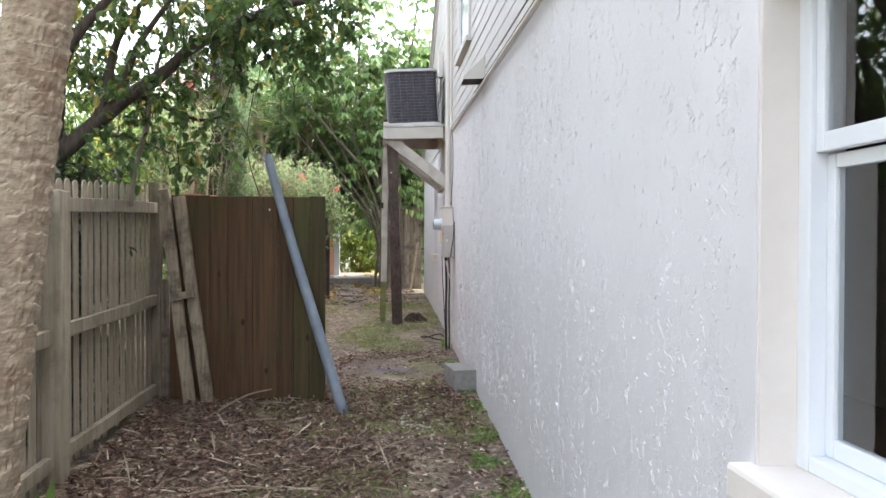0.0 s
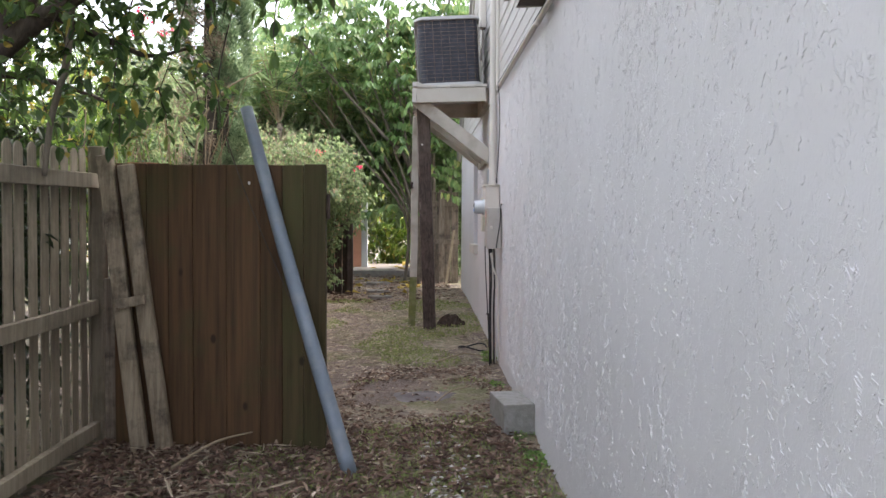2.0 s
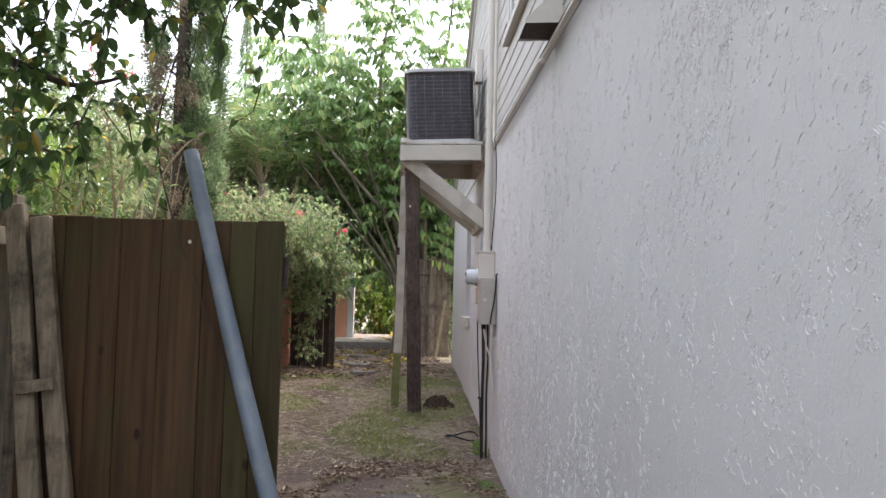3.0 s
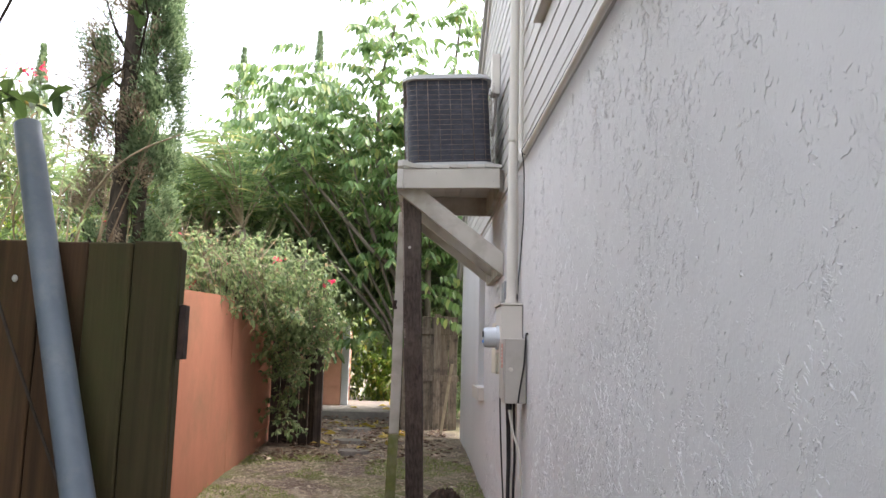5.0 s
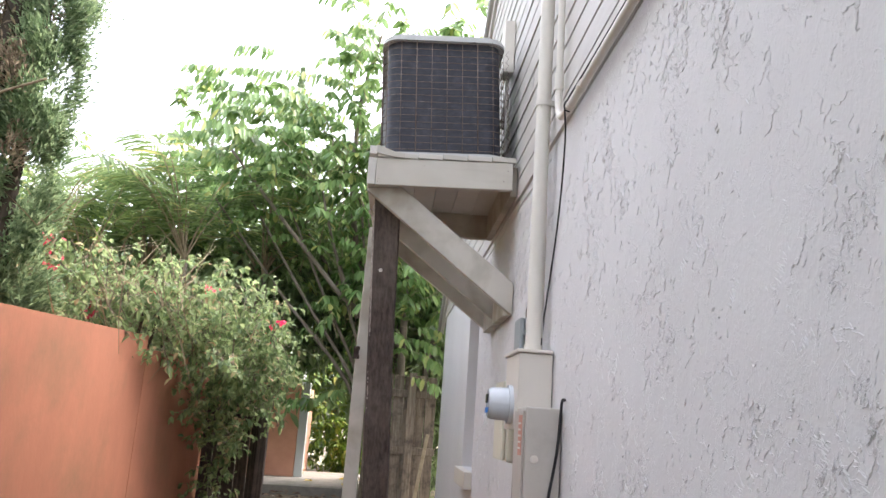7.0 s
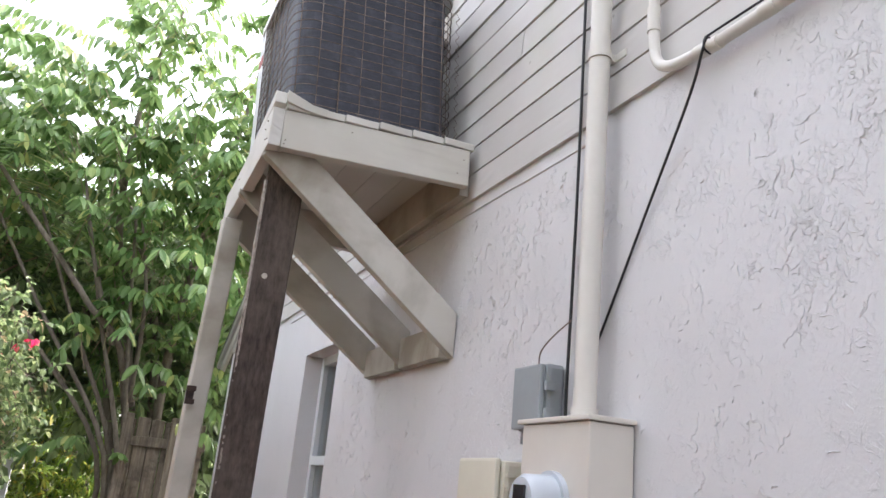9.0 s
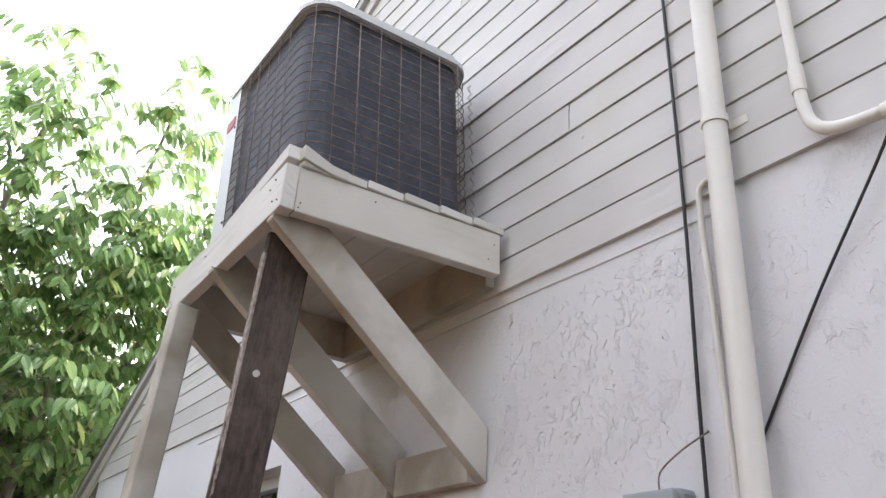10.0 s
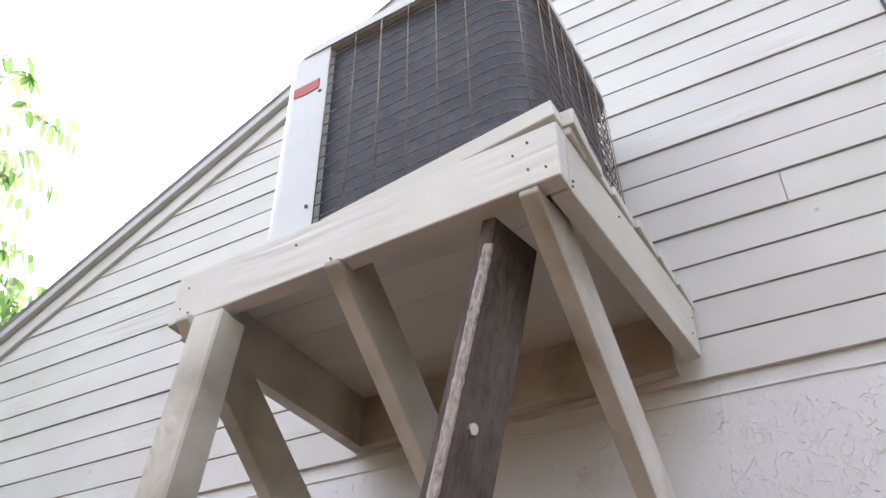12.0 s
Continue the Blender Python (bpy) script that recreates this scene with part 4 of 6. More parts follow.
for k in range(6):
    xk, wk = (0.104, 0.079) if k == 0 else (0.082 + k * 0.123, 0.1203)
    lumber("deck_board", (xk, 9.394 - 0.058 * xk + 0.001 * (k % 3), 2.8395 + 0.0035 * k), (xk, 10.345, 2.824 + 0.0035 * k), wk, 0.026, (1, 0, 0), SIDEPAINT, warp=0.002)
lumber("edge_board", (0.0435, 9.405, 2.868), (0.056, 9.95, 2.797), 0.042, 0.046, (1, 0, 0), SIDEPAINT, "warped edge board lifting off at its end", warp=0.002)
lip = bmesh.new()
prof = [(0.060, 2.8465, 2.889), (0.100, 2.838, 2.876), (0.150, 2.830, 2.8585), (0.205, 2.829, 2.8555)]
rows = [[lip.verts.new((x, y, z)) for x, lo, hi in prof for z in (lo, hi)] for y in (9.379, 9.449)]
for k in range(3):
    i = 2 * k
    lip.faces.new((rows[0][i], rows[0][i + 2], rows[0][i + 3], rows[0][i + 1]))
    lip.faces.new((rows[1][i + 1], rows[1][i + 3], rows[1][i + 2], rows[1][i]))
    lip.faces.new((rows[0][i + 1], rows[0][i + 3], rows[1][i + 3], rows[1][i + 1]))
    lip.faces.new((rows[1][i], rows[1][i + 2], rows[0][i + 2], rows[0][i]))
for i in (0, 6):
    lip.faces.new((rows[0][i], rows[0][i + 1], rows[1][i + 1], rows[1][i]))
bmesh.ops.recalc_face_normals(lip, faces=lip.faces)
bmesh.ops.bevel(lip, geom=list(lip.edges), offset=0.0015, segments=1, affect="EDGES")
part("end_board", lip, SIDEPAINT, pf, "thin warped board across the deck's end")


def brace(ya, yb, toe, heel, top):
    """A diagonal board cut plumb at the wall, its west toe slipped under the fascia."""
    slope = (toe - heel) / 0.76
    upper = lambda x: top + (0.785 - x) * slope
    prof = [(0.026, toe), (0.785, heel), (0.785, top), (0.30, upper(0.30)), (0.085, min(upper(0.085), 2.806)), (0.085, 2.690), (0.026, toe + 0.013)]
    b = bmesh.new()
    lo = [b.verts.new((x, ya, z)) for x, z in prof]
    hi = [b.verts.new((x, yb, z)) for x, z in prof]
    b.faces.new(lo)
    b.faces.new(list(reversed(hi)))
    for i in range(len(prof)):
        k = (i + 1) % len(prof)
        b.faces.new((lo[i], hi[i], hi[k], lo[k]))
    bmesh.ops.recalc_face_normals(b, faces=b.faces)
    bmesh.ops.bevel(b, geom=list(b.edges), offset=0.002, segments=1, affect="EDGES")
    return part("brace", b, BRACEPAINT, pf)


brace(9.444, 9.482, 2.670, 2.093, 2.252)
brace(9.872, 9.910, 2.666, 2.093, 2.250)
brace(10.278, 10.316, 2.660, 2.093, 2.245)
for ya, yb in ((9.484, 9.870), (9.912, 10.276)):
    lumber("wall_cleat", (0.765, ya, 2.152), (0.765, yb, 2.152), 0.040, 0.12, (1, 0, 0), BRACEPAINT)
pz = ground_at(0.21, 10.1) - 0.1
dp = part("post", beam(bmesh.new(), (0.224, 10.112, pz), (0.127, 9.547, 2.685), 0.132, 0.034, (1, -0.22, 0), 0.004, 12, 0.005), DARKWOOD, pf, "dark rough unpainted timber post")
# torn pale fibres along the post's south-west arris
wv_, wf_ = [], []
top, foot = Vector((0.0625, 9.560, 2.62)), Vector((0.1595, 10.098, pz + 0.1))
across = Vector((-0.35, 0.94, 0.0)).normalized()
outward = Vector((-0.86, -0.50, 0.0)).normalized()
for q in range(221):
    c = top.lerp(foot, q / 220)
    half = 0.0095 + 0.003 * noise.noise(Vector((3.1, 0.0, q * 0.05))) + 0.003 * noise.noise(Vector((9.1, 0.0, q * 0.9)))
    for k in range(6):
        u = -1 + 0.4 * k
        lift = 0.0016 + 0.0026 * noise.noise(Vector((k * 0.9, 4.0, q * 0.55))) if 0 < k < 5 else -0.004
        wv_.append(tuple(c + across * half * u + outward * lift))
    if q:
        wf_ += [((q - 1) * 6 + k, (q - 1) * 6 + k + 1, q * 6 + k + 1, q * 6 + k) for k in range(5)]
mesh_part("worn_edge", wv_, wf_, WORNWOOD, dp, "worn pale edge of the post")
tube([(0.1245, 9.622, 2.299), (0.1233, 9.617, 2.298)], 0.0098, "washer", ZINC, dp, "round galvanised washer", sides=16, smooth_path=False)
pz2 = ground_at(0.05, 10.2)
lp = part("post", beam(bmesh.new(), (0.040, 10.270, pz2 + 0.55), (0.060, 10.215, 2.66), 0.078, 0.085, (1, 0, 0), 0.005, 8, 0.008), BRACEPAINT, pf, "cream-painted post, mossy at its foot")
part("mossy_foot", beam(bmesh.new(), (0.022, 10.315, pz2 - 0.1), (0.040, 10.270, pz2 + 0.55), 0.078, 0.085, (1, 0, 0), 0.005, 6, 0.006), MOSSWOOD, lp, "green mossy foot of the post")
b = bmesh.new()
box(b, 0.0, 0.03, 10.160, 10.170, 1.88, 1.95, 0.002)
box(b, 0.0, 0.035, 10.150, 10.159, 1.88, 1.90, 0.002)
box(b, 0.0, 0.035, 10.150, 10.159, 1.93, 1.95, 0.002)
part("bracket", b, DARKMETAL, lp, "rusty metal bracket")

for yy, zz in ((9.425, 2.715), (9.46, 2.795), (9.49, 2.775), (9.46, 2.725), (9.90, 2.69), (10.005, 2.767), (10.32, 2.765), (10.33, 2.71), (10.30, 2.69)):
    xf = 0.0185 + 0.0218 * (yy - 9.398)
    tube([(xf, yy, zz), (xf + 0.004, yy, zz)], 0.0024, "nail", NAILHEAD, pf, sides=8, smooth_path=False)
for xx, zz in ((0.078, 2.715), (0.075, 2.70), (0.30, 2.80), (0.70, 2.745), (0.72, 2.80)):
    yf = 9.3965 - 0.06 * (xx - 0.062)
    tube([(xx, yf, zz), (xx, yf + 0.004, zz)], 0.0024, "nail", NAILHEAD, pf, sides=8, smooth_path=False)

# ---- air conditioner ----
AX0, AX1, AY0, AY1, AZ0, AZ1 = 0.066, 0.712, 9.452, 10.17, 2.857, 3.545
ac = thing("air_conditioner", (0.4, 9.8, AZ0), "dark louvre-less condenser unit with wire guard and pale panel", "air conditioner")


def rounded(x0, x1, y0, y1, r, n=8):
    out = []
    for cx, cy, a0 in ((x1 - r, y1 - r, 0), (x0 + r, y1 - r, 90), (x0 + r, y0 + r, 180), (x1 - r, y0 + r, 270)):
        for k in range(n + 1):
            a = radians(a0 + 90 * k / n)
            out.append((cx + r * math.cos(a), cy + r * math.sin(a)))
    return out


def slab(outline, z0, z1, bevel=0.0):
    b = bmesh.new()
    lo = [b.verts.new((x, y, z0)) for x, y in outline]
    hi = [b.verts.new((x, y, z1)) for x, y in outline]
    b.faces.new(list(reversed(lo)))
    top = b.faces.new(hi)
    for i in range(len(lo)):
        j = (i + 1) % len(lo)
        b.faces.new((lo[i], lo[j], hi[j], hi[i]))
    if bevel:
        bmesh.ops.bevel(b, geom=list(top.edges), offset=bevel, segments=2, affect="EDGES")
    return b


part("base_pan", slab(rounded(AX0, AX1, AY0, AY1, 0.09), AZ0, AZ0 + 0.03, 0.004), ACPAINT, ac)
part("coil", slab(rounded(AX0 + 0.022, AX1 - 0.022, AY0 + 0.022, AY1 - 0.022, 0.08), AZ0 + 0.03, AZ1 - 0.03), COIL, ac, "dark finned condenser coil")
part("lid", slab(rounded(AX0 - 0.006, AX1 + 0.006, AY0 - 0.006, AY1 + 0.006, 0.095), AZ1 - 0.03, AZ1, 0.012), ACPAINT, ac)
part("fan_guard", slab([(0.4 + 0.24 * math.cos(a * math.pi / 16), 9.81 + 0.24 * math.sin(a * math.pi / 16)) for a in range(32)], AZ1, AZ1 + 0.03, 0.012), ACPAINT, ac)
# pale corner panel at the north-west corner
pn = [p for p in rounded(AX0 - 0.001, AX1, AY0, AY1 + 0.001, 0.05, 6) if p[0] < AX0 + 0.06 and p[1] > 10.0]
pn = [(AX0 + 0.16, AY1 + 0.001)] + pn + [(AX0 - 0.001, 10.015), (AX0 + 0.03, 10.015), (AX0 + 0.03, AY1 - 0.03), (AX0 + 0.16, AY1 - 0.03)]
panel = part("service_panel", slab(pn, AZ0 + 0.02, AZ1 - 0.028), ACPAINT, ac, "pale enamel service panel")
b = bmesh.new()
v = [b.verts.new((AX0 - 0.0035, y, z)) for y, z in ((10.040, 3.398), (10.124, 3.396), (10.123, 3.362), (10.082, 3.357), (10.041, 3.362))]
b.faces.new(v)
e = bmesh.ops.extrude_face_region(b, geom=list(b.faces))
bmesh.ops.translate(b, vec=(0.002, 0, 0), verts=[g for g in e["geom"] if isinstance(g, bmesh.types.BMVert)])
badge = part("badge", b, REDLABEL, panel, "faded red badge")
for zz in (AZ1 - 0.20, AZ0 + 0.09):
    tube([(AX0 - 0.004, 10.035, zz), (AX0 + 0.002, 10.035, zz)], 0.005, "screw", DARKMETAL, panel, sides=8, smooth_path=False)


def guard_path():
    """The guard's outline from the panel round the south side to the wall side."""
    r = 0.088
    pts = [(AX0, 10.012), (AX0, AY0 + r)]
    for k in range(1, 9):
        a = radians(180 + 90 * k / 8)
        pts.append((AX0 + r + r * math.cos(a), AY0 + r + r * math.sin(a)))
    pts.append((AX1 - r, AY0))
    for k in range(1, 9):
        a = radians(270 + 90 * k / 8)
        pts.append((AX1 - r + r * math.cos(a), AY0 + r + r * math.sin(a)))
    pts.append((AX1, 10.05))
    return pts


gp = guard_path()
for k in range(17):
    z = AZ0 + 0.045 + k * (AZ1 - AZ0 - 0.085) / 16
    tube([(x, y, z) for x, y in gp], 0.0017, "guard_wire", WIRE, ac, sides=5, smooth_path=False)
uprights = [(AX0, 9.60 + 0.082 * k) for k in range(6)] + [(AX0 + 0.026, AY0 + 0.026)] + [(AX0 + 0.095 + 0.0802 * k, AY0) for k in range(7)] + [(AX1, 9.56 + 0.08 * k) for k in range(5)]
for i, (x, y) in enumerate(uprights):
    dx, dy = ((-0.003, 0) if x == AX0 else (0.003, 0) if x == AX1 else (0, -0.003) if y == AY0 else (-0.002, -0.002))
    tube([(x + dx, y + dy, AZ0 + 0.03), (x + dx, y + dy, AZ1 - 0.025)], 0.0026 if i in (3, 8, 12) else 0.0016, "guard_upright", WIRE, ac, sides=5, smooth_path=False)
# loose wire netting between the unit and the wall
zig = []
for k in range(28):
    zig.append((AX1 + 0.004 + (0.016 if k % 2 else 0.0), AY0 + 0.03, AZ0 + 0.05 + k * 0.0215))
tube(zig, 0.0010, "netting", WIRE, ac, sides=5, smooth_path=False)
tube([(x + 0.004, y + 0.012, z + 0.01) for x, y, z in zig], 0.0010, "netting", WIRE, ac, sides=5, smooth_path=False)
db = thing("disconnect_box", (WX, 10.5, 3.5), "small cream electrical disconnect box on siding", "electrical box")
b = bmesh.new()
box(b, 0.715, WX - 0.014, 9.75, 9.87, 3.52, 3.84, 0.006)
part("body", b, METERTOP, db)
tube([(0.75, 9.81, 3.52), (0.75, 9.81, 3.42), (0.745, 9.80, 3.34), (0.73, 9.80, 3.2)], 0.012, "whip", METERTOP, db, sides=10)

ac.location.x += 0.012
ac.location.z += 0.002
ac.rotation_euler = (radians(-1.8), radians(-3.2), 0)

# ---- fence with pickets ----


def fence_top(y):
    return 1.885 + 0.045 * (y - 6.1)


FX = -1.80
fence = thing("picket_fence", (FX, 4.4, 0.1), "weathered cream wooden picket fence seen from behind", "fence")
rf = random.Random(5)


def picket_mesh(h):
    b = bmesh.new()
    w, t = 0.0420, 0.0036
    prof = [(-w, 0), (w, 0), (w, h - 0.035), (w * 0.72, h - 0.012), (w * 0.25, h), (-w * 0.25, h), (-w * 0.72, h - 0.012), (-w, h - 0.035)]
    a = [b.verts.new((-t, y, z)) for y, z in prof]
    c = [b.verts.new((t, y, z)) for y, z in prof]
    b.faces.new(a)
    b.faces.new(list(reversed(c)))
    for i in range(8):
        j = (i + 1) % 8
        b.faces.new((a[i], c[i], c[j], a[j]))
    bmesh.ops.recalc_face_normals(b, faces=b.faces)
    return b


shapes = []
for h in (1.66, 1.675, 1.69):
    me = bpy.data.meshes.new("picket")
    b = picket_mesh(h)
    b.to_mesh(me)
    b.free()
    me.materials.append(PICKET)
    shapes.append((h, me))
y = 1.5
while y < 6.33:
    h, me = rf.choice(shapes)
    ob = new("picket", me)
    ob.parent = fence
    ob.matrix_basis = pose(FX - 0.035 + rf.uniform(-0.003, 0.003) - fence.location.x, y - fence.location.y, fence_top(y) + rf.uniform(-0.008, 0.008) - h - fence.location.z, rf.uniform(-0.5, 0.5), 0, rf.uniform(-2, 2))
    y += 0.120 + rf.uniform(-0.004, 0.004)
for za, zb in ((1.665, 1.715), (0.945, 0.985), (0.255, 0.275)):
    part("rail", beam(bmesh.new(), (FX, 4.44, za), (FX, 6.28, zb), 0.04, 0.085, (1, 0, 0), 0.004, 8, 0.008), PICKET, fence)
    part("rail", beam(bmesh.new(), (FX, 1.5, za - 0.09), (FX, 4.32, za - 0.01), 0.04, 0.085, (1, 0, 0), 0.004, 8, 0.008), PICKET, fence)
part("post", beam(bmesh.new(), (FX + 0.01, 4.33, -0.1), (FX + 0.01, 4.33, 1.735), 0.11, 0.135, (1, 0, 0), 0.006, 8, 0.006), PICKET, fence)
part("post", beam(bmesh.new(), (FX - 0.01, 6.34, -0.1), (FX - 0.01, 6.34, 1.92), 0.085, 0.085, (1, 0, 0), 0.005, 8, 0.006), PICKET, fence)
part("post", beam(bmesh.new(), (FX + 0.01, 1.5, -0.1), (FX + 0.01, 1.5, 1.60), 0.09, 0.09, (1, 0, 0), 0.006, 8, 0.006), PICKET, fence)
gp2 = part("loose_picket", beam(bmesh.new(), (-1.70, 6.24, 0.17), (-1.715, 6.26, 1.15), 0.06, 0.02, (1, 0, 0), 0.003, 5, 0.004), GREYWOOD)
tagged(gp2, "short grey board standing in the fence corner", "board")

# ---- gate ----
gate = thing("wooden_gate", (-1.0, 6.08, 0.2), "dark brown vertical-board gate, greenish with algae", "gate")
gx0, gx1 = -1.66, -0.440
xa = gx0
for k, bw in enumerate((0.190, 0.130, 0.140, 0.195, 0.195, 0.125, 0.120, 0.125)):
    yk = 6.20 - 0.155 * (xa + bw / 2 - gx0) / (gx1 - gx0) + (0.003 if k % 2 else -0.003)
    zt = 1.803 + rf.uniform(-0.005, 0.005) + (0.012 if k < 2 else 0)
    part("board", beam(bmesh.new(), (xa + bw / 2, yk, 0.20 + rf.uniform(0, 0.02)), (xa + bw / 2, yk, zt), bw - 0.002, 0.02, (1, -0.12, 0), 0.004, 5, 0.003),
         ALGAEWOOD if k > 5 else GATEWOOD, gate, "greenish board with algae" if k > 5 else "")
    xa += bw
for zz in (0.45, 1.60):
    part("rail", beam(bmesh.new(), (gx0 + 0.02, 6.235, zz), (gx1 - 0.02, 6.085, zz), 0.04, 0.09, (0, 1, 0), 0.004), GATEWOOD, gate)
part("stile", beam(bmesh.new(), (gx1 - 0.022, 6.085, 0.22), (gx1 - 0.022, 6.085, 1.79), 0.04, 0.05, (1, 0, 0), 0.004), ALGAEWOOD, gate)
b = bmesh.new()
box(b, gx1 + 0.001, gx1 + 0.018, 6.06, 6.10, 1.50, 1.64, 0.003)
part("latch", b, DARKMETAL, gate, "dark rusty latch")
b = bmesh.new()
bmesh.ops.create_uvsphere(b, u_segments=10, v_segments=6, radius=0.008, matrix=Matrix.Translation((-0.872, 6.075, 1.699)) @ Matrix.Diagonal((1, 0.35, 1.2, 1)))
part("knot_hole", b, ZINC, gate, "pale chipped knot")

# ---- things leaning on the gate ----
pipe = tube([(-0.275, 5.72, 0.16), (-0.50, 5.87, 0.84), (-0.71, 6.00, 1.50), (-0.892, 6.10, 2.12)], [0.041, 0.040, 0.0375, 0.034], "pole", BLUEPIPE, sides=20)
tagged(pipe, "long blue-grey plastic pipe leaning on the gate", "pole")
for k, (a, b2) in enumerate((((-1.475, 6.06, 0.16), (-1.70, 6.16, 1.855)), ((-1.345, 6.08, 0.16), (-1.575, 6.14, 1.80)))):
    tb = part("leaning_timber", beam(bmesh.new(), a, b2, 0.090, 0.055, (1, 0, 0), 0.007, 14, 0.012), TIMBER)
    tagged(tb, "weathered timber post leaning against the gate", "timber", group="timbers leaning on the gate")
cl = part("cleat", beam(bmesh.new(), (-1.60, 6.05, 1.02), (-1.44, 6.05, 1.05), 0.03, 0.055, (0, 1, 0), 0.004), TIMBER)
tagged(cl, "short wooden cleat across the leaning timbers", "board")
wv = tube([(-0.48, 6.04, 0.70), (-0.70, 6.03, 1.2), (-0.92, 6.02, 1.75), (-1.05, 6.1, 2.2), (-1.02, 6.3, 2.7)], 0.004, "vine", BARK, sides=6)
tagged(wv, "thin dry vine hanging over the gate", "vine")

# ---- concrete block ----
b = bmesh.new()
box(b, -0.10, 0.10, -0.20, 0.20, 0, 0.19, 0.008)
for v in b.verts:
    v.co += Vector(noise.noise_vector(v.co * 9)) * 0.004
blk = part("concrete_block", b, CONCRETE)
blk.matrix_basis = pose(0.672, 6.56, 0.195, 0, 0, 7)
tagged(blk, "grey concrete block lying against the stucco", "concrete block")

# ---- terracotta garden wall ----
ow = bmesh.new()
pts = [(6.40, 1.835), (11.35, 2.02), (11.36, 1.93), (13.6, 1.98)]
for (ya, za), (yb, zb) in ((pts[0], pts[1]), (pts[2], pts[3])):
    v = []
    for x in (-1.50, -1.66):
        v += [ow.verts.new((x, ya, 0.0)), ow.verts.new((x, yb, 0.0)), ow.verts.new((x, yb, zb)), ow.verts.new((x, ya, za))]
    for q in ((0, 1, 2, 3), (7, 6, 5, 4), (0, 4, 5, 1), (1, 5, 6, 2), (2, 6, 7, 3), (3, 7, 4, 0)):
        ow.faces.new([v[k] for k in q])
bmesh.ops.recalc_face_normals(ow, faces=ow.faces)
tagged(part("garden_wall", ow, ORANGE), "stained terracotta-painted garden wall", "wall", kind="structure")
dk = thing("dark_wooden_gate", (-1.1, 13.3, 0.4), "dark old wooden gate standing open under the bougainvillea", "gate")
for k in range(5):
    xx = -1.42 + k * 0.115
    part("board", beam(bmesh.new(), (xx, 13.35 - k * 0.03, 0.42), (xx, 13.35 - k * 0.03, 1.75 + 0.03 * (k % 2)), 0.108, 0.02, (1, -0.2, 0), 0.003), DARKWOOD, dk)
part("post", beam(bmesh.new(), (-0.90, 13.2, 0.4), (-0.90, 13.2, 1.80), 0.09, 0.09, (1, 0, 0), 0.004), DARKWOOD, dk)
part("rail", beam(bmesh.new(), (-1.46, 13.32, 1.45), (-0.92, 13.18, 1.45), 0.03, 0.09, (0, 1, 0), 0.003), DARKWOOD, dk)
pw = bmesh.new()
box(pw, -1.75, -1.02, 17.3, 17.46, 0.4, 1.96, 0.01)
box(pw, -1.18, -1.02, 17.46, 19.4, 0.4, 1.96, 0.01)
tagged(part("garden_wall_far", pw, PINK), "sunlit pale terracotta wall", "wall", kind="structure")
pp = part("gate_post", beam(bmesh.new(), (-0.955, 17.35, 0.5), (-0.955, 17.35, 2.0), 0.12, 0.10, (1, 0, 0), 0.006), VINYL)
tagged(pp, "white painted post beside the pale wall", "post")
sl = bmesh.new()
box(sl, -1.6, 0.14, 15.9, 18.7, 0.50, 0.675, 0.01)
tagged(part("concrete_slab", sl, PALECONCRETE), "pale concrete slab at the end of the path", "slab", kind="structure")
for k, (x, y, r) in enumerate(((-0.55, 13.6, 0.20), (-0.60, 14.6, 0.22), (-0.45, 12.7, 0.17))):
    ol = [(x + r * (1 + 0.15 * math.sin(3 * a + k)) * math.cos(a), y + r * 0.9 * math.sin(a)) for a in [i * math.pi / 8 for i in range(16)]]
    so = part("stepping_stone", slab(ol, ground_at(x, y) - 0.05, ground_at(x, y) + 0.035, 0.01), PALECONCRETE)
    tagged(so, "flat grey stepping stone half sunk in soil", "stepping stone", group="stepping stones")

# ---- back fence ----
bf = thing("back_fence", (0.4, 14.9, 0.5), "grey weathered board fence closing the side yard", "fence")
for k in range(6):
    xx = 0.10 + k * 0.125
    part("board", beam(bmesh.new(), (xx, 14.9, 0.45), (xx, 14.9, 2.06 + rf.uniform(-0.02, 0.02)), 0.118, 0.018, (1, 0, 0), 0.003, 4, 0.004), GREYWOOD, bf)
for zz in (1.22, 1.86):
    part("rail", beam(bmesh.new(), (0.04, 14.87, zz), (0.80, 14.87, zz), 0.04, 0.085, (0, 1, 0), 0.004), GREYWOOD, bf)
for xx in (0.08, 0.50):
    part("post", beam(bmesh.new(), (xx, 14.83, 0.4), (xx, 14.83, 2.10), 0.09, 0.045, (1, 0, 0), 0.004), GREYWOOD, bf)
stk = part("stick", beam(bmesh.new(), (0.55, 14.3, 0.50), (0.70, 14.6, 1.42), 0.04, 0.02, (1, 0, 0), 0.003), STEM)
tagged(stk, "pale wooden stick leaning at the fence", "stick")
# ---- vegetation ----


def unit(v):
    return v / (np.linalg.norm(v, axis=-1, keepdims=True) + 1e-9)


# palm beside the fence
palm = thing("palm_tree", (-1.50, 2.95, 0.0), "ring-scarred grey-brown palm trunk", "tree")
pv, pf_ = [], []
SD = 72
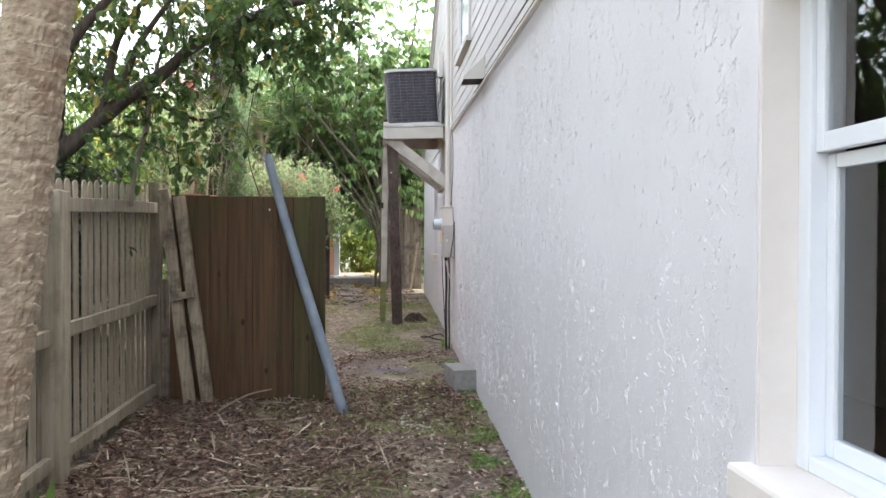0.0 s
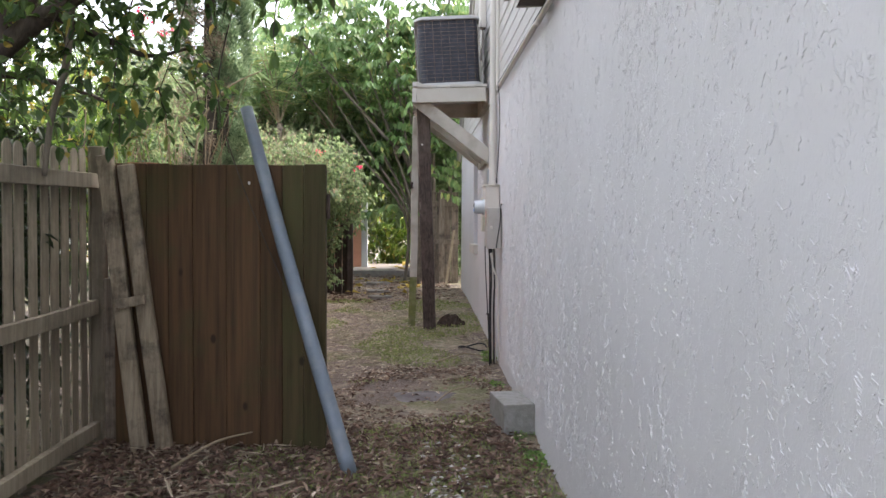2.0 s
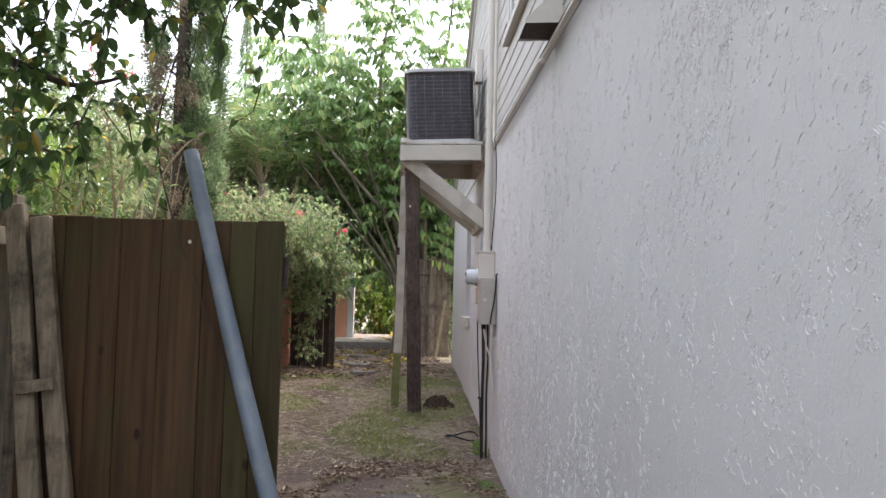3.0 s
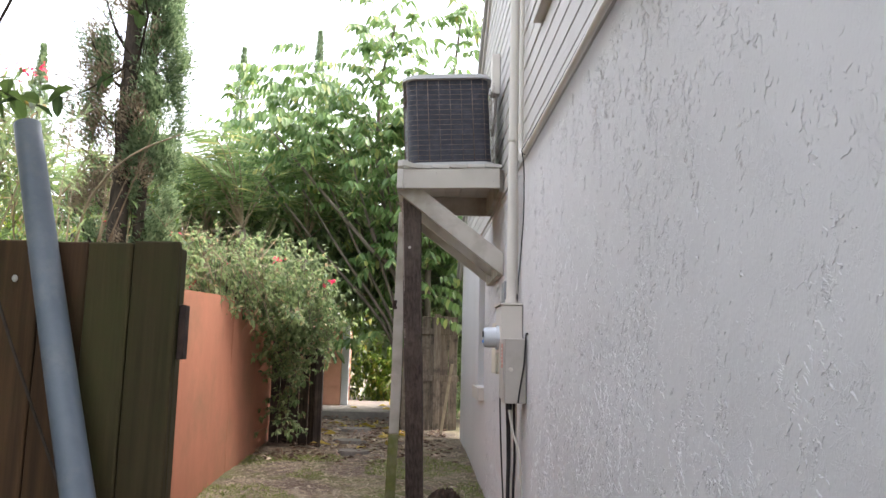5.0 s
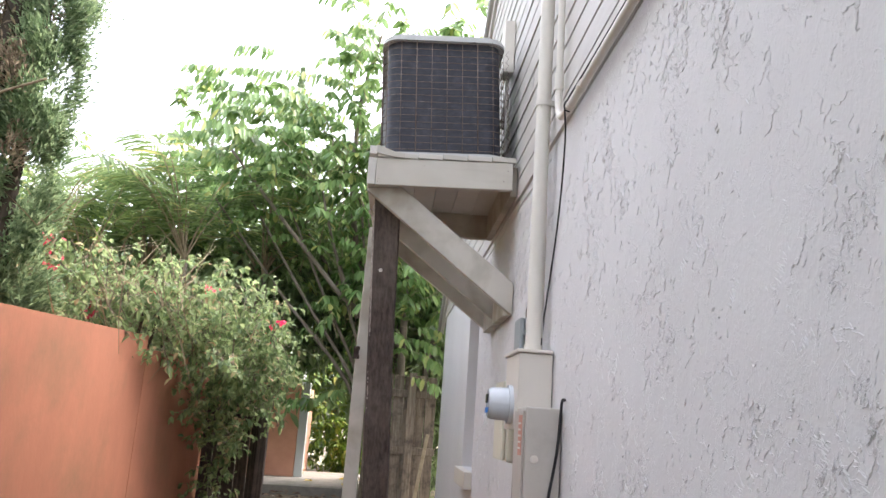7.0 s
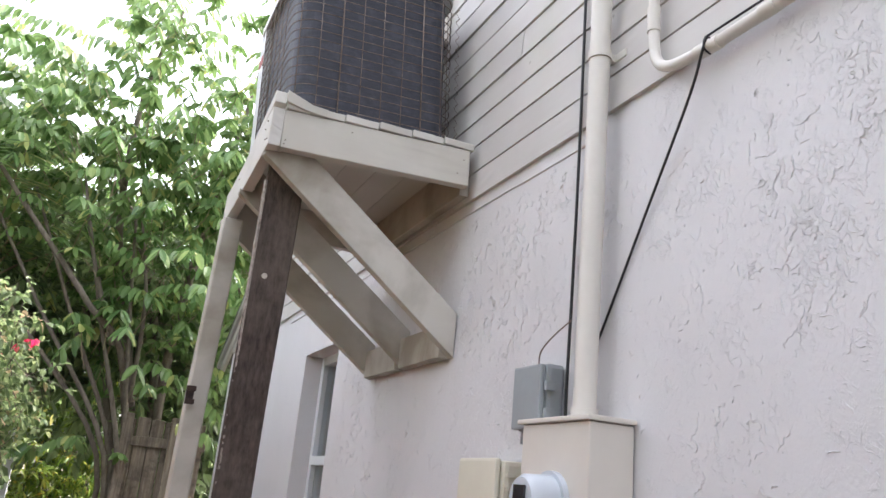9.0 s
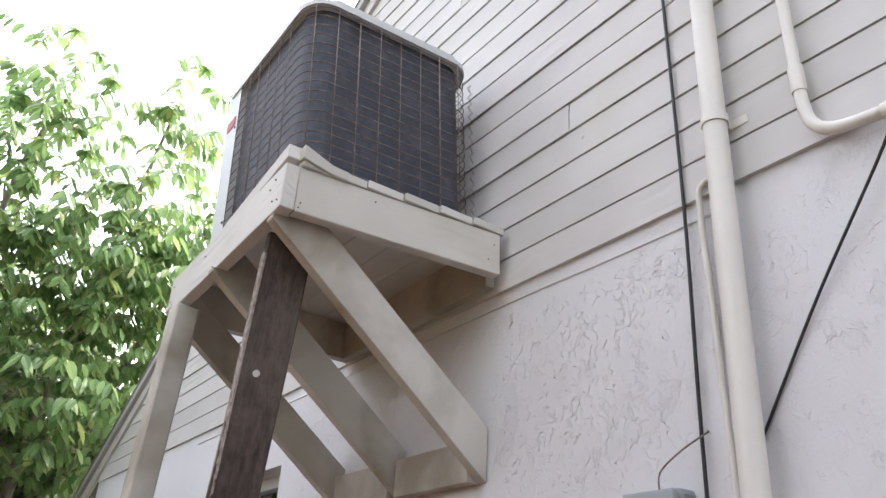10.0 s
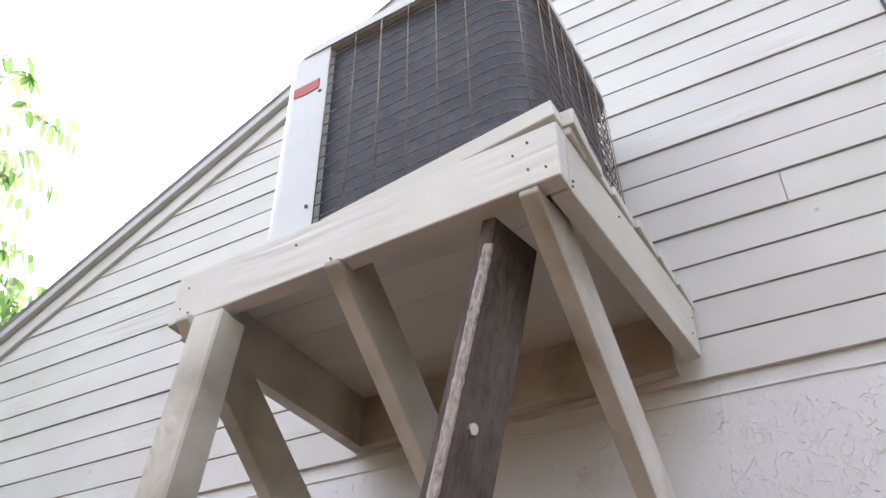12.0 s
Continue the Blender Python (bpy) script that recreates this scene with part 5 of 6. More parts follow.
for i in range(640):
    z = -0.1 + i * 0.0082
    cx, cy = -1.565 + 0.100 * z + 0.003 * z * z, 2.97 + 0.01 * z
    for k in range(SD):
        a = 2 * math.pi * k / SD
        ca, sa = math.cos(a), math.sin(a)
        ph = (z + 0.030 * noise.noise(Vector((ca * 1.6, sa * 1.6, z * 2.0))) + 0.016 * noise.noise(Vector((ca * 7, sa * 7, z * 9)))) / 0.088
        ph = ph - math.floor(ph)
        chip = abs(noise.noise(Vector((ca * 4, sa * 4, z * 6))))
        r = 0.119 + 0.009 * ph * (0.35 + 1.3 * chip) - (0.006 if ph > 0.88 else 0.0) + 0.006 * noise.noise(Vector((ca * 9, sa * 9, z * 11))) + 0.005 * noise.noise(Vector((ca * 20, sa * 20, z * 45)))
        r += 0.05 * max(0, 0.3 - z)
        pv.append((cx + r * ca, cy + r * sa, z))
    if i:
        o = (i - 1) * SD
        pf_ += [(o + k, o + (k + 1) % SD, o + SD + (k + 1) % SD, o + SD + k) for k in range(SD)]
mesh_part("trunk", pv, pf_, PALMBARK, palm)


def fronds(parent, base, count, length, rng, drop=0.5, leaflet=0.32, width=0.03, tilt=(0.2, 1.0), mat=LEAF_PALM, per=30, name="frond"):
    """Arching feather fronds from one crown point, all in one crown mesh with their leaflets."""
    P, D, U = [], [], []
    for k in range(count):
        az = rng.uniform(0, 2 * math.pi)
        el = rng.uniform(*tilt)
        L = length * rng.uniform(0.75, 1.1)
        d0 = np.array([math.cos(az) * math.cos(el), math.sin(az) * math.cos(el), math.sin(el)])
        side = np.array([-math.sin(az), math.cos(az), 0])
        pts = []
        for j in range(per):
            t = j / (per - 1)
            q = np.array(base) + d0 * L * t + np.array([0, 0, -drop * L * t * t])
            pts.append(q)
            if t > 0.15:
                tang = d0 + np.array([0, 0, -2 * drop * t])
                tang = tang / np.linalg.norm(tang)
                for s in (-1, 1):
                    P.append(q)
                    D.append(tang * 0.55 + side * s * 0.85 + np.array([0, 0, -0.25]) + rng.normal(0, 0.08, 3))
        tube([tuple(p) for p in pts[::6]] + [tuple(pts[-1])], [0.012 * (1 - 0.8 * i / (len(pts[::6]))) for i in range(len(pts[::6]) + 1)], "frond_stalk", STEM, parent, sides=5)
    return leaf_cloud("crown", P, D, leaflet, width, mat, parent, rng=rng, fold=0.2, droop=0.25)


fronds(palm, (-0.97, 3.02, 5.0), 9, 1.9, np.random.default_rng(3))


def limb(parent, pts, r0, r1, mat=BARK, name="limb", sides=9):
    n = len(pts)
    return tube(pts, [r0 + (r1 - r0) * i / (n - 1) for i in range(n)], name, mat, parent, sides=sides)


def twigs(name, starts, ends, r, mat, parent, rng):
    """Many thin three-sided twigs as one mesh."""
    starts, ends = np.asarray(starts), np.asarray(ends)
    n = len(starts)
    mid = (starts + ends) / 2 + rng.normal(0, 0.04, (n, 3)) * np.linalg.norm(ends - starts, axis=1, keepdims=True)
    offs = np.array([[1, 0, 0], [-0.5, 0.8, 0.3], [-0.5, -0.8, -0.3]])
    rows = [starts[:, None] + offs * r, mid[:, None] + offs * r * 0.8, ends[:, None] + offs * r * 0.35]
    V = np.stack(rows, 1).reshape(-1, 3)
    base = np.arange(n)[:, None, None] * 9
    fq = []
    for lv in (0, 3):
        for k in range(3):
            fq.append([lv + k, lv + (k + 1) % 3, lv + 3 + (k + 1) % 3, lv + 3 + k])
    F = (np.array(fq)[None] + base).reshape(-1, 4)
    return tagged(mesh_part(name, V, F, mat, parent), kind="stuff")


def sprays(rng, anchors, per, reach, up=0.2):
    """Twigs out of anchor points, with the leaf places along them."""
    A = np.repeat(np.asarray(anchors, float), per, axis=0)
    d = unit(rng.normal(0, 1, A.shape) + np.array([0, 0, up]))
    E = A + d * reach * rng.uniform(0.5, 1.2, (len(A), 1))
    return A, E


def leaves_on(rng, A, E, per):
    t = rng.uniform(0.25, 1.05, (len(A) * per, 1))
    a, e = np.repeat(A, per, 0), np.repeat(E, per, 0)
    p = a + (e - a) * t
    d = unit(e - a) * 0.5 + unit(rng.normal(0, 1, p.shape)) * 0.9 + np.array([0, 0, -0.25])
    return p, d


# overhanging broad-leaved tree behind the fence
rng = np.random.default_rng(11)
bt = thing("broadleaf_tree", (-2.45, 5.35, 0.1), "dark-limbed broadleaf tree spreading over the fence", "tree")
limb(bt, [(-2.50, 5.3, -0.1), (-2.42, 5.35, 1.2), (-2.33, 5.5, 1.95), (-2.20, 5.6, 2.15)], 0.10, 0.075, name="trunk", sides=12)
L1 = [(-2.30, 5.55, 2.0), (-1.86, 5.6, 2.42), (-1.60, 5.6, 2.60), (-1.30, 5.6, 2.86), (-0.80, 5.7, 3.15), (-0.35, 6.0, 3.35)]
L2 = [(-1.98, 5.58, 2.32), (-1.93, 5.6, 2.62), (-1.85, 5.65, 2.95), (-1.6, 5.8, 3.4)]
L3 = [(-2.28, 5.55, 2.05), (-2.2, 5.45, 2.5), (-2.15, 5.3, 2.9), (-2.0, 5.2, 3.4)]
L4 = [(-1.05, 5.65, 3.0), (-1.05, 5.8, 2.75), (-1.05, 5.9, 2.62)]
L5 = [(-1.75, 5.6, 2.5), (-1.5, 5.8, 2.40), (-1.35, 5.9, 2.36), (-1.15, 5.95, 2.42)]
L7 = [(-2.3, 5.5, 2.1), (-2.1, 5.3, 2.7), (-1.75, 5.2, 3.1), (-1.5, 5.2, 3.5)]
L8 = [(-1.86, 5.6, 2.42), (-1.7, 5.5, 2.8), (-1.35, 5.5, 3.3)]
L6 = [(-2.1, 5.55, 2.2), (-1.95, 6.1, 2.25), (-1.8, 6.8, 2.2)]
for pts, a, b in ((L1, 0.062, 0.020), (L2, 0.045, 0.012), (L3, 0.05, 0.015), (L4, 0.022, 0.008), (L5, 0.022, 0.007), (L6, 0.024, 0.008), (L7, 0.050, 0.016), (L8, 0.034, 0.012)):
    limb(bt, pts, a, b)
anch = []
for c, s, n in (((-1.25, 5.7, 3.30), (0.55, 0.35, 0.26), 34), ((-0.50, 5.9, 3.36), (0.34, 0.25, 0.16), 26), ((-1.62, 5.7, 2.42), (0.28, 0.30, 0.22), 40), ((-1.20, 5.75, 2.80), (0.34, 0.30, 0.28), 30),
                ((-2.2, 5.7, 2.75), (0.35, 0.4, 0.4), 36), ((-2.75, 5.9, 3.15), (0.40, 0.4, 0.45), 60), ((-1.4, 5.7, 3.02), (0.55, 0.3, 0.16), 46), ((-0.75, 5.85, 3.02), (0.26, 0.25, 0.13), 26), ((-2.6, 6.1, 2.45), (0.35, 0.5, 0.35), 46), ((-1.9, 5.6, 3.5), (0.5, 0.4, 0.3), 16), ((-2.4, 6.6, 2.25), (0.30, 0.6, 0.25), 44), ((-1.15, 4.7, 3.6), (0.6, 0.5, 0.25), 16)):
    anch.append(np.array(c) + np.clip(rng.normal(0, 1, (n, 3)), -1.7, 1.7) * np.array(s))
anch = np.concatenate(anch)
A, E = sprays(rng, anch, 3, 0.30, 0.0)
# no low twigs reach out over the way
low = (E[:, 2] - 1.5 < 0.50 * (E[:, 1] - 4.0)) & (E[:, 0] - 0.17 > -0.46 * (E[:, 1] - 4.0))
A, E = A[~low], E[~low]
twigs("twig_growth", A, E, 0.004, BARK, bt, rng)
p, d = leaves_on(rng, A, E, 7)
leaf_cloud("crown", p, d, 0.062, 0.042, LEAF_BROAD, bt, rng=rng, oval=True)
# loose hanging dead branch
hb = tube([(-1.775, 5.60, 1.70), (-1.74, 5.60, 1.98), (-1.66, 5.60, 2.28), (-1.63, 5.60, 2.55), (-1.50, 5.6, 3.0)], [0.013, 0.016, 0.019, 0.015, 0.010], "dead_branch", PALEBARK, sides=8)
tagged(hb, "bare dead branch hanging over the fence", "branch")

# shaggy column cypress
rng = np.random.default_rng(21)
cy = thing("cypress_tree", (-2.05, 10.0, 0.4), "shaggy half-dead column cypress with brown twigs", "tree")
limb(cy, [(-2.08, 9.9, 0.3), (-2.08, 9.9, 2.2), (-2.07, 9.9, 4.0), (-2.06, 9.9, 7.5)], 0.085, 0.05, name="trunk", sides=10)
limb(cy, [(-1.98, 9.98, 0.3), (-1.95, 9.97, 2.0), (-1.93, 9.95, 4.0), (-1.93, 9.95, 7.3)], 0.06, 0.02, name="trunk", sides=10)
for k in range(14):
    zk = 2.2 + k * 0.33
    ak = 2.6 + 1.2 * math.sin(k * 2.4)
    limb(cy, [(-2.13, 10.0, zk), (-2.13 + 0.16 * math.cos(ak), 10.0 - 0.16 * math.sin(ak), zk + 0.10), (-2.13 + 0.30 * math.cos(ak), 10.0 - 0.30 * math.sin(ak), zk + 0.34)], 0.014, 0.005, name="limb", sides=6)


def column(cx, cy_, z0, z1, rad, n, rng, size, mat, parent, name="crown", lean=0.0):
    z = rng.uniform(z0, z1, n)
    az = rng.uniform(0, 2 * np.pi, n)
    lump = 0.85 + 0.10 * np.sin(z * 5 + az * 2) + 0.08 * np.sin(z * 13 + az * 3)
    prof = np.clip((z1 - z) / (z1 - z0) * 2.6, 0.02, 1) * np.clip((z - z0) / 0.4 + 0.5, 0.3, 1)
    r = rad * lump * prof * np.sqrt(rng.uniform(0.25, 1.1, n))
    P = np.stack([cx + lean * (z - z0) + r * np.cos(az), cy_ + r * np.sin(az), z], 1)
    D = np.stack([np.cos(az) * 0.7, np.sin(az) * 0.7, np.full(n, 0.7)], 1) + rng.normal(0, 0.45, (n, 3))
    return leaf_cloud(name, P, D, size, size * 0.30, mat, parent, rng=rng, fold=0.3, droop=0.15)

def clumps(cx, cy_, z0, z1, rad, n, per, mat, name, spread=0.07):
    """Shaggy upswept sprays gathered in clumps round a stem."""
    z = rng.uniform(z0, z1, n)
    az = rng.uniform(0, 2 * np.pi, n)
    r = rad * rng.uniform(0.45, 1.1, n) * np.clip((z1 - z) / (z1 - z0) * 4, 0.1, 1)
    C = np.stack([cx + r * np.cos(az), cy_ + r * np.sin(az), z], 1)
    P = np.repeat(C, per, 0) + rng.normal(0, 1, (n * per, 3)) * np.array([spread, spread, spread * 1.7])
    out = np.stack([np.cos(az), np.sin(az), np.full(n, 0.9)], 1)
    D = np.repeat(out, per, 0) + rng.normal(0, 0.5, P.shape)
    return leaf_cloud(name, P, D, 0.046, 0.014, mat, cy, rng=rng, fold=0.3, droop=0.15)

clumps(-1.86, 9.93, 1.95, 7.4, 0.17, 172, 420, LEAF_CYPRESS, "crown", 0.040)
clumps(-1.95, 9.82, 2.0, 7.0, 0.13, 44, 120, LEAF_DEAD, "dead_growth", 0.036)
clumps(-2.24, 9.98, 2.3, 6.8, 0.15, 34, 190, LEAF_CYPRESS, "crown", 0.040)
clumps(-2.24, 9.92, 1.9, 7.0, 0.13, 65, 150, LEAF_DEAD, "dead_growth", 0.042)
clumps(-2.46, 9.98, 2.2, 3.95, 0.12, 9, 170, LEAF_CYPRESS, "crown", 0.042)
clumps(-2.44, 9.96, 2.1, 3.8, 0.14, 10, 130, LEAF_DEAD, "dead_growth", 0.045)
sp = rng.uniform(2.0, 5.5, 70)
az = rng.uniform(0, 6.28, 70)
A = np.stack([np.full(70, -2.05), np.full(70, 9.98), sp], 1)
E = A + np.stack([np.cos(az) * 0.4, np.sin(az) * 0.4, rng.uniform(0.0, 0.4, 70)], 1)
twigs("bare_growth", A, E, 0.006, BARK, cy, rng)

# dry canes and oleander-like stems behind the wall
cane = thing("dry_canes", (-1.9, 8.6, 0.3), "dry arching canes and stems behind the garden wall", "shrub")
S, T = [], []
for k in range(30):
    x, y = rng.uniform(-2.5, -1.75), rng.uniform(7.0, 10.5)
    S.append((x, y, 1.3))
    T.append((x + rng.normal(0, 0.35), y + rng.normal(0, 0.35), rng.uniform(2.3, 3.3)))
twigs("cane_growth", S, T, 0.009, STEM, cane, rng)
limb(cane, [(-2.0, 8.9, 1.5), (-1.93, 8.9, 2.27), (-1.81, 8.9, 2.56), (-1.62, 8.9, 2.75), (-1.35, 8.9, 2.88)], 0.012, 0.005, STEM, "long_cane")
ol = thing("oleander_bush", (-2.6, 8.3, 0.3), "narrow-leaved flowering bush behind the wall", "shrub")
A, E = sprays(rng, np.array([(-2.22, 8.4, 2.40)]) + np.clip(rng.normal(0, 1, (40, 3)), -1.6, 1.6) * np.array([0.16, 0.35, 0.24]), 4, 0.35, 1.0)
twigs("stem_growth", A, E, 0.004, STEM, ol, rng)
p, d = leaves_on(rng, A, E, 9)
leaf_cloud("foliage", p, d + np.array([0, 0, 0.5]), 0.11, 0.020, LEAF_BOUG, ol, rng=rng)
fp = E[np.argsort(-E[:, 2])[:7]]
p = np.repeat(fp, 9, 0) + rng.normal(0, 0.03, (63, 3))
leaf_cloud("blossom", p, rng.normal(0, 1, p.shape), 0.035, 0.03, PETAL, ol, rng=rng)

# bougainvillea tumbling over the wall
rng = np.random.default_rng(31)
bg = thing("bougainvillea", (-1.6, 12.2, 0.4), "grey-green bougainvillea mound with red bracts over the wall", "shrub")
for k in range(7):
    limb(bg, [(-1.95 + 0.02 * k, 12.0 + 0.1 * k, 0.4), (-1.88 + 0.02 * k, 12.0, 1.4), (-1.7 + rng.normal(0, 0.2), 12.0 + rng.normal(0, 0.6), 2.2)], 0.03, 0.01, BARK, "stem")
cent = []
for c, s, n in (((-1.55, 12.1, 2.25), (0.42, 0.60, 0.20), 130), ((-1.10, 12.45, 2.00), (0.24, 0.45, 0.22), 110), ((-1.12, 12.6, 1.62), (0.12, 0.28, 0.22), 45), ((-2.2, 11.3, 2.28), (0.40, 0.6, 0.15), 90), ((-1.9, 11.0, 2.15), (0.25, 0.5, 0.10), 40), ((-1.24, 12.7, 1.15), (0.07, 0.2, 0.22), 16)):
    cent.append(np.array(c) + np.clip(rng.normal(0, 1, (n, 3)), -1.8, 1.8) * np.array(s))
cent = np.concatenate(cent)
A, E = sprays(rng, cent, 4, 0.26, 0.1)
twigs("twig_growth", A, E, 0.004, PALEBARK, bg, rng)
bare = rng.normal(0, 1, (150, 3)) * np.array([0.35, 0.6, 0.16]) + np.array([-1.9, 11.4, 2.25])
BA, BE = sprays(rng, bare, 3, 0.42, 0.5)
twigs("bare_growth", BA, BE, 0.0045, STEM, bg, rng)
p, d = leaves_on(rng, A, E, 9)
leaf_cloud("foliage", p, d, 0.050, 0.034, LEAF_BOUG, bg, rng=rng, oval=True)
pick = E[(E[:, 2] > 2.15)]
fp = pick[rng.choice(len(pick), 15, replace=False)]
p = np.repeat(fp, 12, 0) + rng.normal(0, 0.03, (180, 3))
leaf_cloud("blossom", p, rng.normal(0, 1, p.shape), 0.04, 0.035, PETAL, bg, rng=rng)

# umbrella tree: whorls of drooping leaflets on pale limbs
rng = np.random.default_rng(41)
ut = thing("umbrella_tree", (-0.4, 15.0, 0.5), "tall umbrella tree with drooping whorled leaflets", "tree")
TR = [[(0.30, 15.6, 0.4), (0.10, 15.4, 2.2), (-0.35, 15.0, 3.8), (-0.40, 14.7, 5.2), (-0.20, 14.6, 6.2)],
      [(0.35, 15.5, 0.4), (-0.05, 14.8, 2.45), (-0.47, 14.35, 2.95), (-1.15, 14.2, 3.7), (-1.75, 14.2, 4.4)],
      [(0.45, 15.6, 0.4), (0.35, 15.3, 2.6), (0.45, 15.0, 4.0), (0.6, 14.8, 5.2), (0.72, 14.6, 6.3)],
      [(0.60, 15.8, 0.4), (0.7, 15.6, 2.4), (1.0, 15.4, 3.8), (1.3, 15.0, 4.9), (1.65, 14.9, 5.1)],
      [(0.25, 15.7, 0.4), (-0.2, 15.6, 2.5), (-1.2, 15.5, 4.2)],
      [(0.50, 15.7, 0.4), (0.2, 15.6, 3.0), (-0.5, 15.5, 4.6), (-0.9, 15.4, 5.2)]]
for k, pts in enumerate(TR):
    limb(ut, pts, 0.040 if k == 1 else 0.058, 0.014, PALEBARK, "limb")
for k in range(5):
    q = 0.28 * k
    limb(ut, [(0.35 - 0.12 * k, 15.1, 0.45), (0.10 - 0.2 * q, 14.9 - 0.1 * (k % 2), 1.7), (-0.10 - 0.9 * q, 14.6, 2.9), (-0.25 - 1.5 * q, 14.4, 3.9)], 0.030, 0.011, PALEBARK, "limb")
limb(ut, [(-0.2, 14.6, 2.65), (-0.55, 14.5, 3.5), (-0.75, 14.5, 4.2)], 0.024, 0.010, PALEBARK, "limb")
limb(ut, [(0.05, 14.9, 2.2), (0.0, 14.6, 3.1), (-0.2, 14.5, 3.9)], 0.026, 0.010, PALEBARK, "limb")
C = []
for c, s, n in (((-0.25, 14.6, 6.05), (0.26, 0.3, 0.32), 30), ((-1.5, 14.6, 4.65), (0.50, 0.5, 0.35), 74), ((-0.7, 14.6, 4.9), (0.45, 0.5, 0.40), 74), ((0.35, 14.7, 4.75), (0.40, 0.5, 0.40), 86),
                ((1.1, 15.1, 4.6), (0.45, 0.5, 0.40), 74), ((-0.2, 14.7, 4.0), (0.6, 0.4, 0.40), 48), ((0.3, 14.7, 3.2), (0.5, 0.4, 0.5), 54), ((-1.4, 15.1, 4.1), (0.6, 0.4, 0.30), 30), ((1.25, 14.8, 5.1), (0.32, 0.3, 0.30), 40), ((0.75, 14.6, 6.3), (0.22, 0.25, 0.30), 20), ((1.7, 14.9, 5.0), (0.25, 0.3, 0.30), 18), ((0.9, 15.0, 3.4), (0.5, 0.4, 0.5), 24),
                ((-0.35, 15.2, 2.5), (0.5, 0.4, 0.45), 24)):
    n = int(n * 1.55)
    C.append(np.array(c) + np.clip(rng.normal(0, 1, (n, 3)), -1.7, 1.7) * np.array(s))
C = np.concatenate(C)
P, D, S2, E2 = [], [], [], []
for c in C:
    out = c - np.array([-0.2, 15.2, c[2] - 0.3])
    stalk = unit(out + rng.normal(0, 0.4, 3))
    a0 = rng.uniform(0, 6.28)
    if rng.random() < 0.62:
        # leaflets hanging in two rows along an arching stalk
        n = rng.integers(11, 17)
        stalk = unit(stalk * np.array([1, 1, 0.35]))
        sd = np.cross(stalk, [0, 0, 1.0])
        sd = sd / (np.linalg.norm(sd) + 1e-9)
        for j in range(n):
            t = (j // 2) / (n / 2)
            P.append(c + stalk * 0.44 * t + np.array([0, 0, -0.12 * t * t]))
            D.append(stalk * 0.30 + sd * (1 if j % 2 else -1) * 0.55 + np.array([0, 0, -0.70]) + rng.normal(0, 0.08, 3))
        S2.append(c - stalk * 0.25)
        E2.append(c + stalk * 0.44 + np.array([0, 0, -0.12]))
    else:
        n = rng.integers(8, 12)
        for j in range(n):
            a = a0 + 2 * math.pi * j / n
            P.append(c)
            D.append(np.array([math.cos(a), math.sin(a), -0.45 + rng.normal(0, 0.15)]))
        S2.append(c - stalk * 0.3 + np.array([0, 0, -0.12]))
        E2.append(c)
leaf_cloud("crown", P, D, 0.135, 0.060, LEAF_UMBRELLA, ut, rng=rng, fold=0.12, droop=0.25, oval=True)
twigs("stalk_growth", S2, E2, 0.006, STEM, ut, rng)

# dark understorey behind
rng = np.random.default_rng(51)

def mass(name, label, blobs, leaf, width, mat, base, per=6, reach=0.45, cat="shrub", stemmat=BARK):
    t = thing(name, base, label, cat)
    P = np.concatenate([np.array(c) + np.clip(rng.normal(0, 1, (n, 3)), -1.8, 1.8) * np.array(s) for c, s, n in blobs])
    A, E = sprays(rng, P, 4, reach, 0.1)
    twigs("twig_growth", A, E, 0.005, stemmat, t, rng)
    p, d = leaves_on(rng, A, E, per)
    leaf_cloud("foliage", p, d, leaf, width, mat, t, rng=rng)
    return t

mass("shade_thicket", "dense dark evergreen thicket", [((-0.3, 15.8, 3.0), (0.8, 0.25, 0.45), 80), ((-2.6, 15.6, 3.0), (0.9, 0.4, 0.55), 150), ((0.9, 15.9, 2.6), (0.6, 0.3, 0.8), 60), ((-4.5, 15.8, 2.8), (1.1, 0.5, 0.6), 110), ((0.9, 16.6, 2.0), (0.35, 0.5, 0.7), 90), ((-1.0, 20.9, 2.4), (1.8, 0.4, 1.0), 280), ((1.4, 20.5, 2.4), (1.2, 0.6, 0.9), 150), ((-4.0, 19.5, 2.4), (1.6, 0.8, 1.0), 170), ((-2.6, 17.5, 2.3), (0.8, 0.5, 0.6), 100), ((-1.2, 16.2, 3.1), (0.9, 0.3, 0.4), 100), ((0.5, 16.4, 3.4), (0.8, 0.3, 0.6), 90)],
     0.17, 0.085, LEAF_DARK, (0, 18, 0.5), per=6, reach=0.6)
mass("thicket", "tall mixed green trees closing the view", [((-3.2, 18.0, 3.6), (1.2, 0.8, 0.9), 170), ((0.6, 17.0, 4.3), (1.2, 0.4, 0.6), 80), ((4.6, 17.5, 3.2), (1.0, 1.0, 0.9), 90), ((-6.5, 17, 2.6), (1.8, 1.5, 1.0), 130), ((-1.2, 21.0, 4.2), (2.0, 0.6, 0.9), 170), ((-1.0, 16.6, 4.0), (1.0, 0.4, 0.6), 150)],
     0.13, 0.06, LEAF_UMBRELLA, (-2, 18, 0.5), per=8, reach=0.6, cat="tree")
mass("hedge", "green hedge beyond the garden wall", [((-3.3, 9.5, 1.7), (0.7, 1.6, 0.35), 150), ((-3.4, 13.0, 2.0), (0.8, 1.2, 0.4), 110)], 0.09, 0.045, LEAF_BROAD, (-3.3, 10, 0.4), per=6)
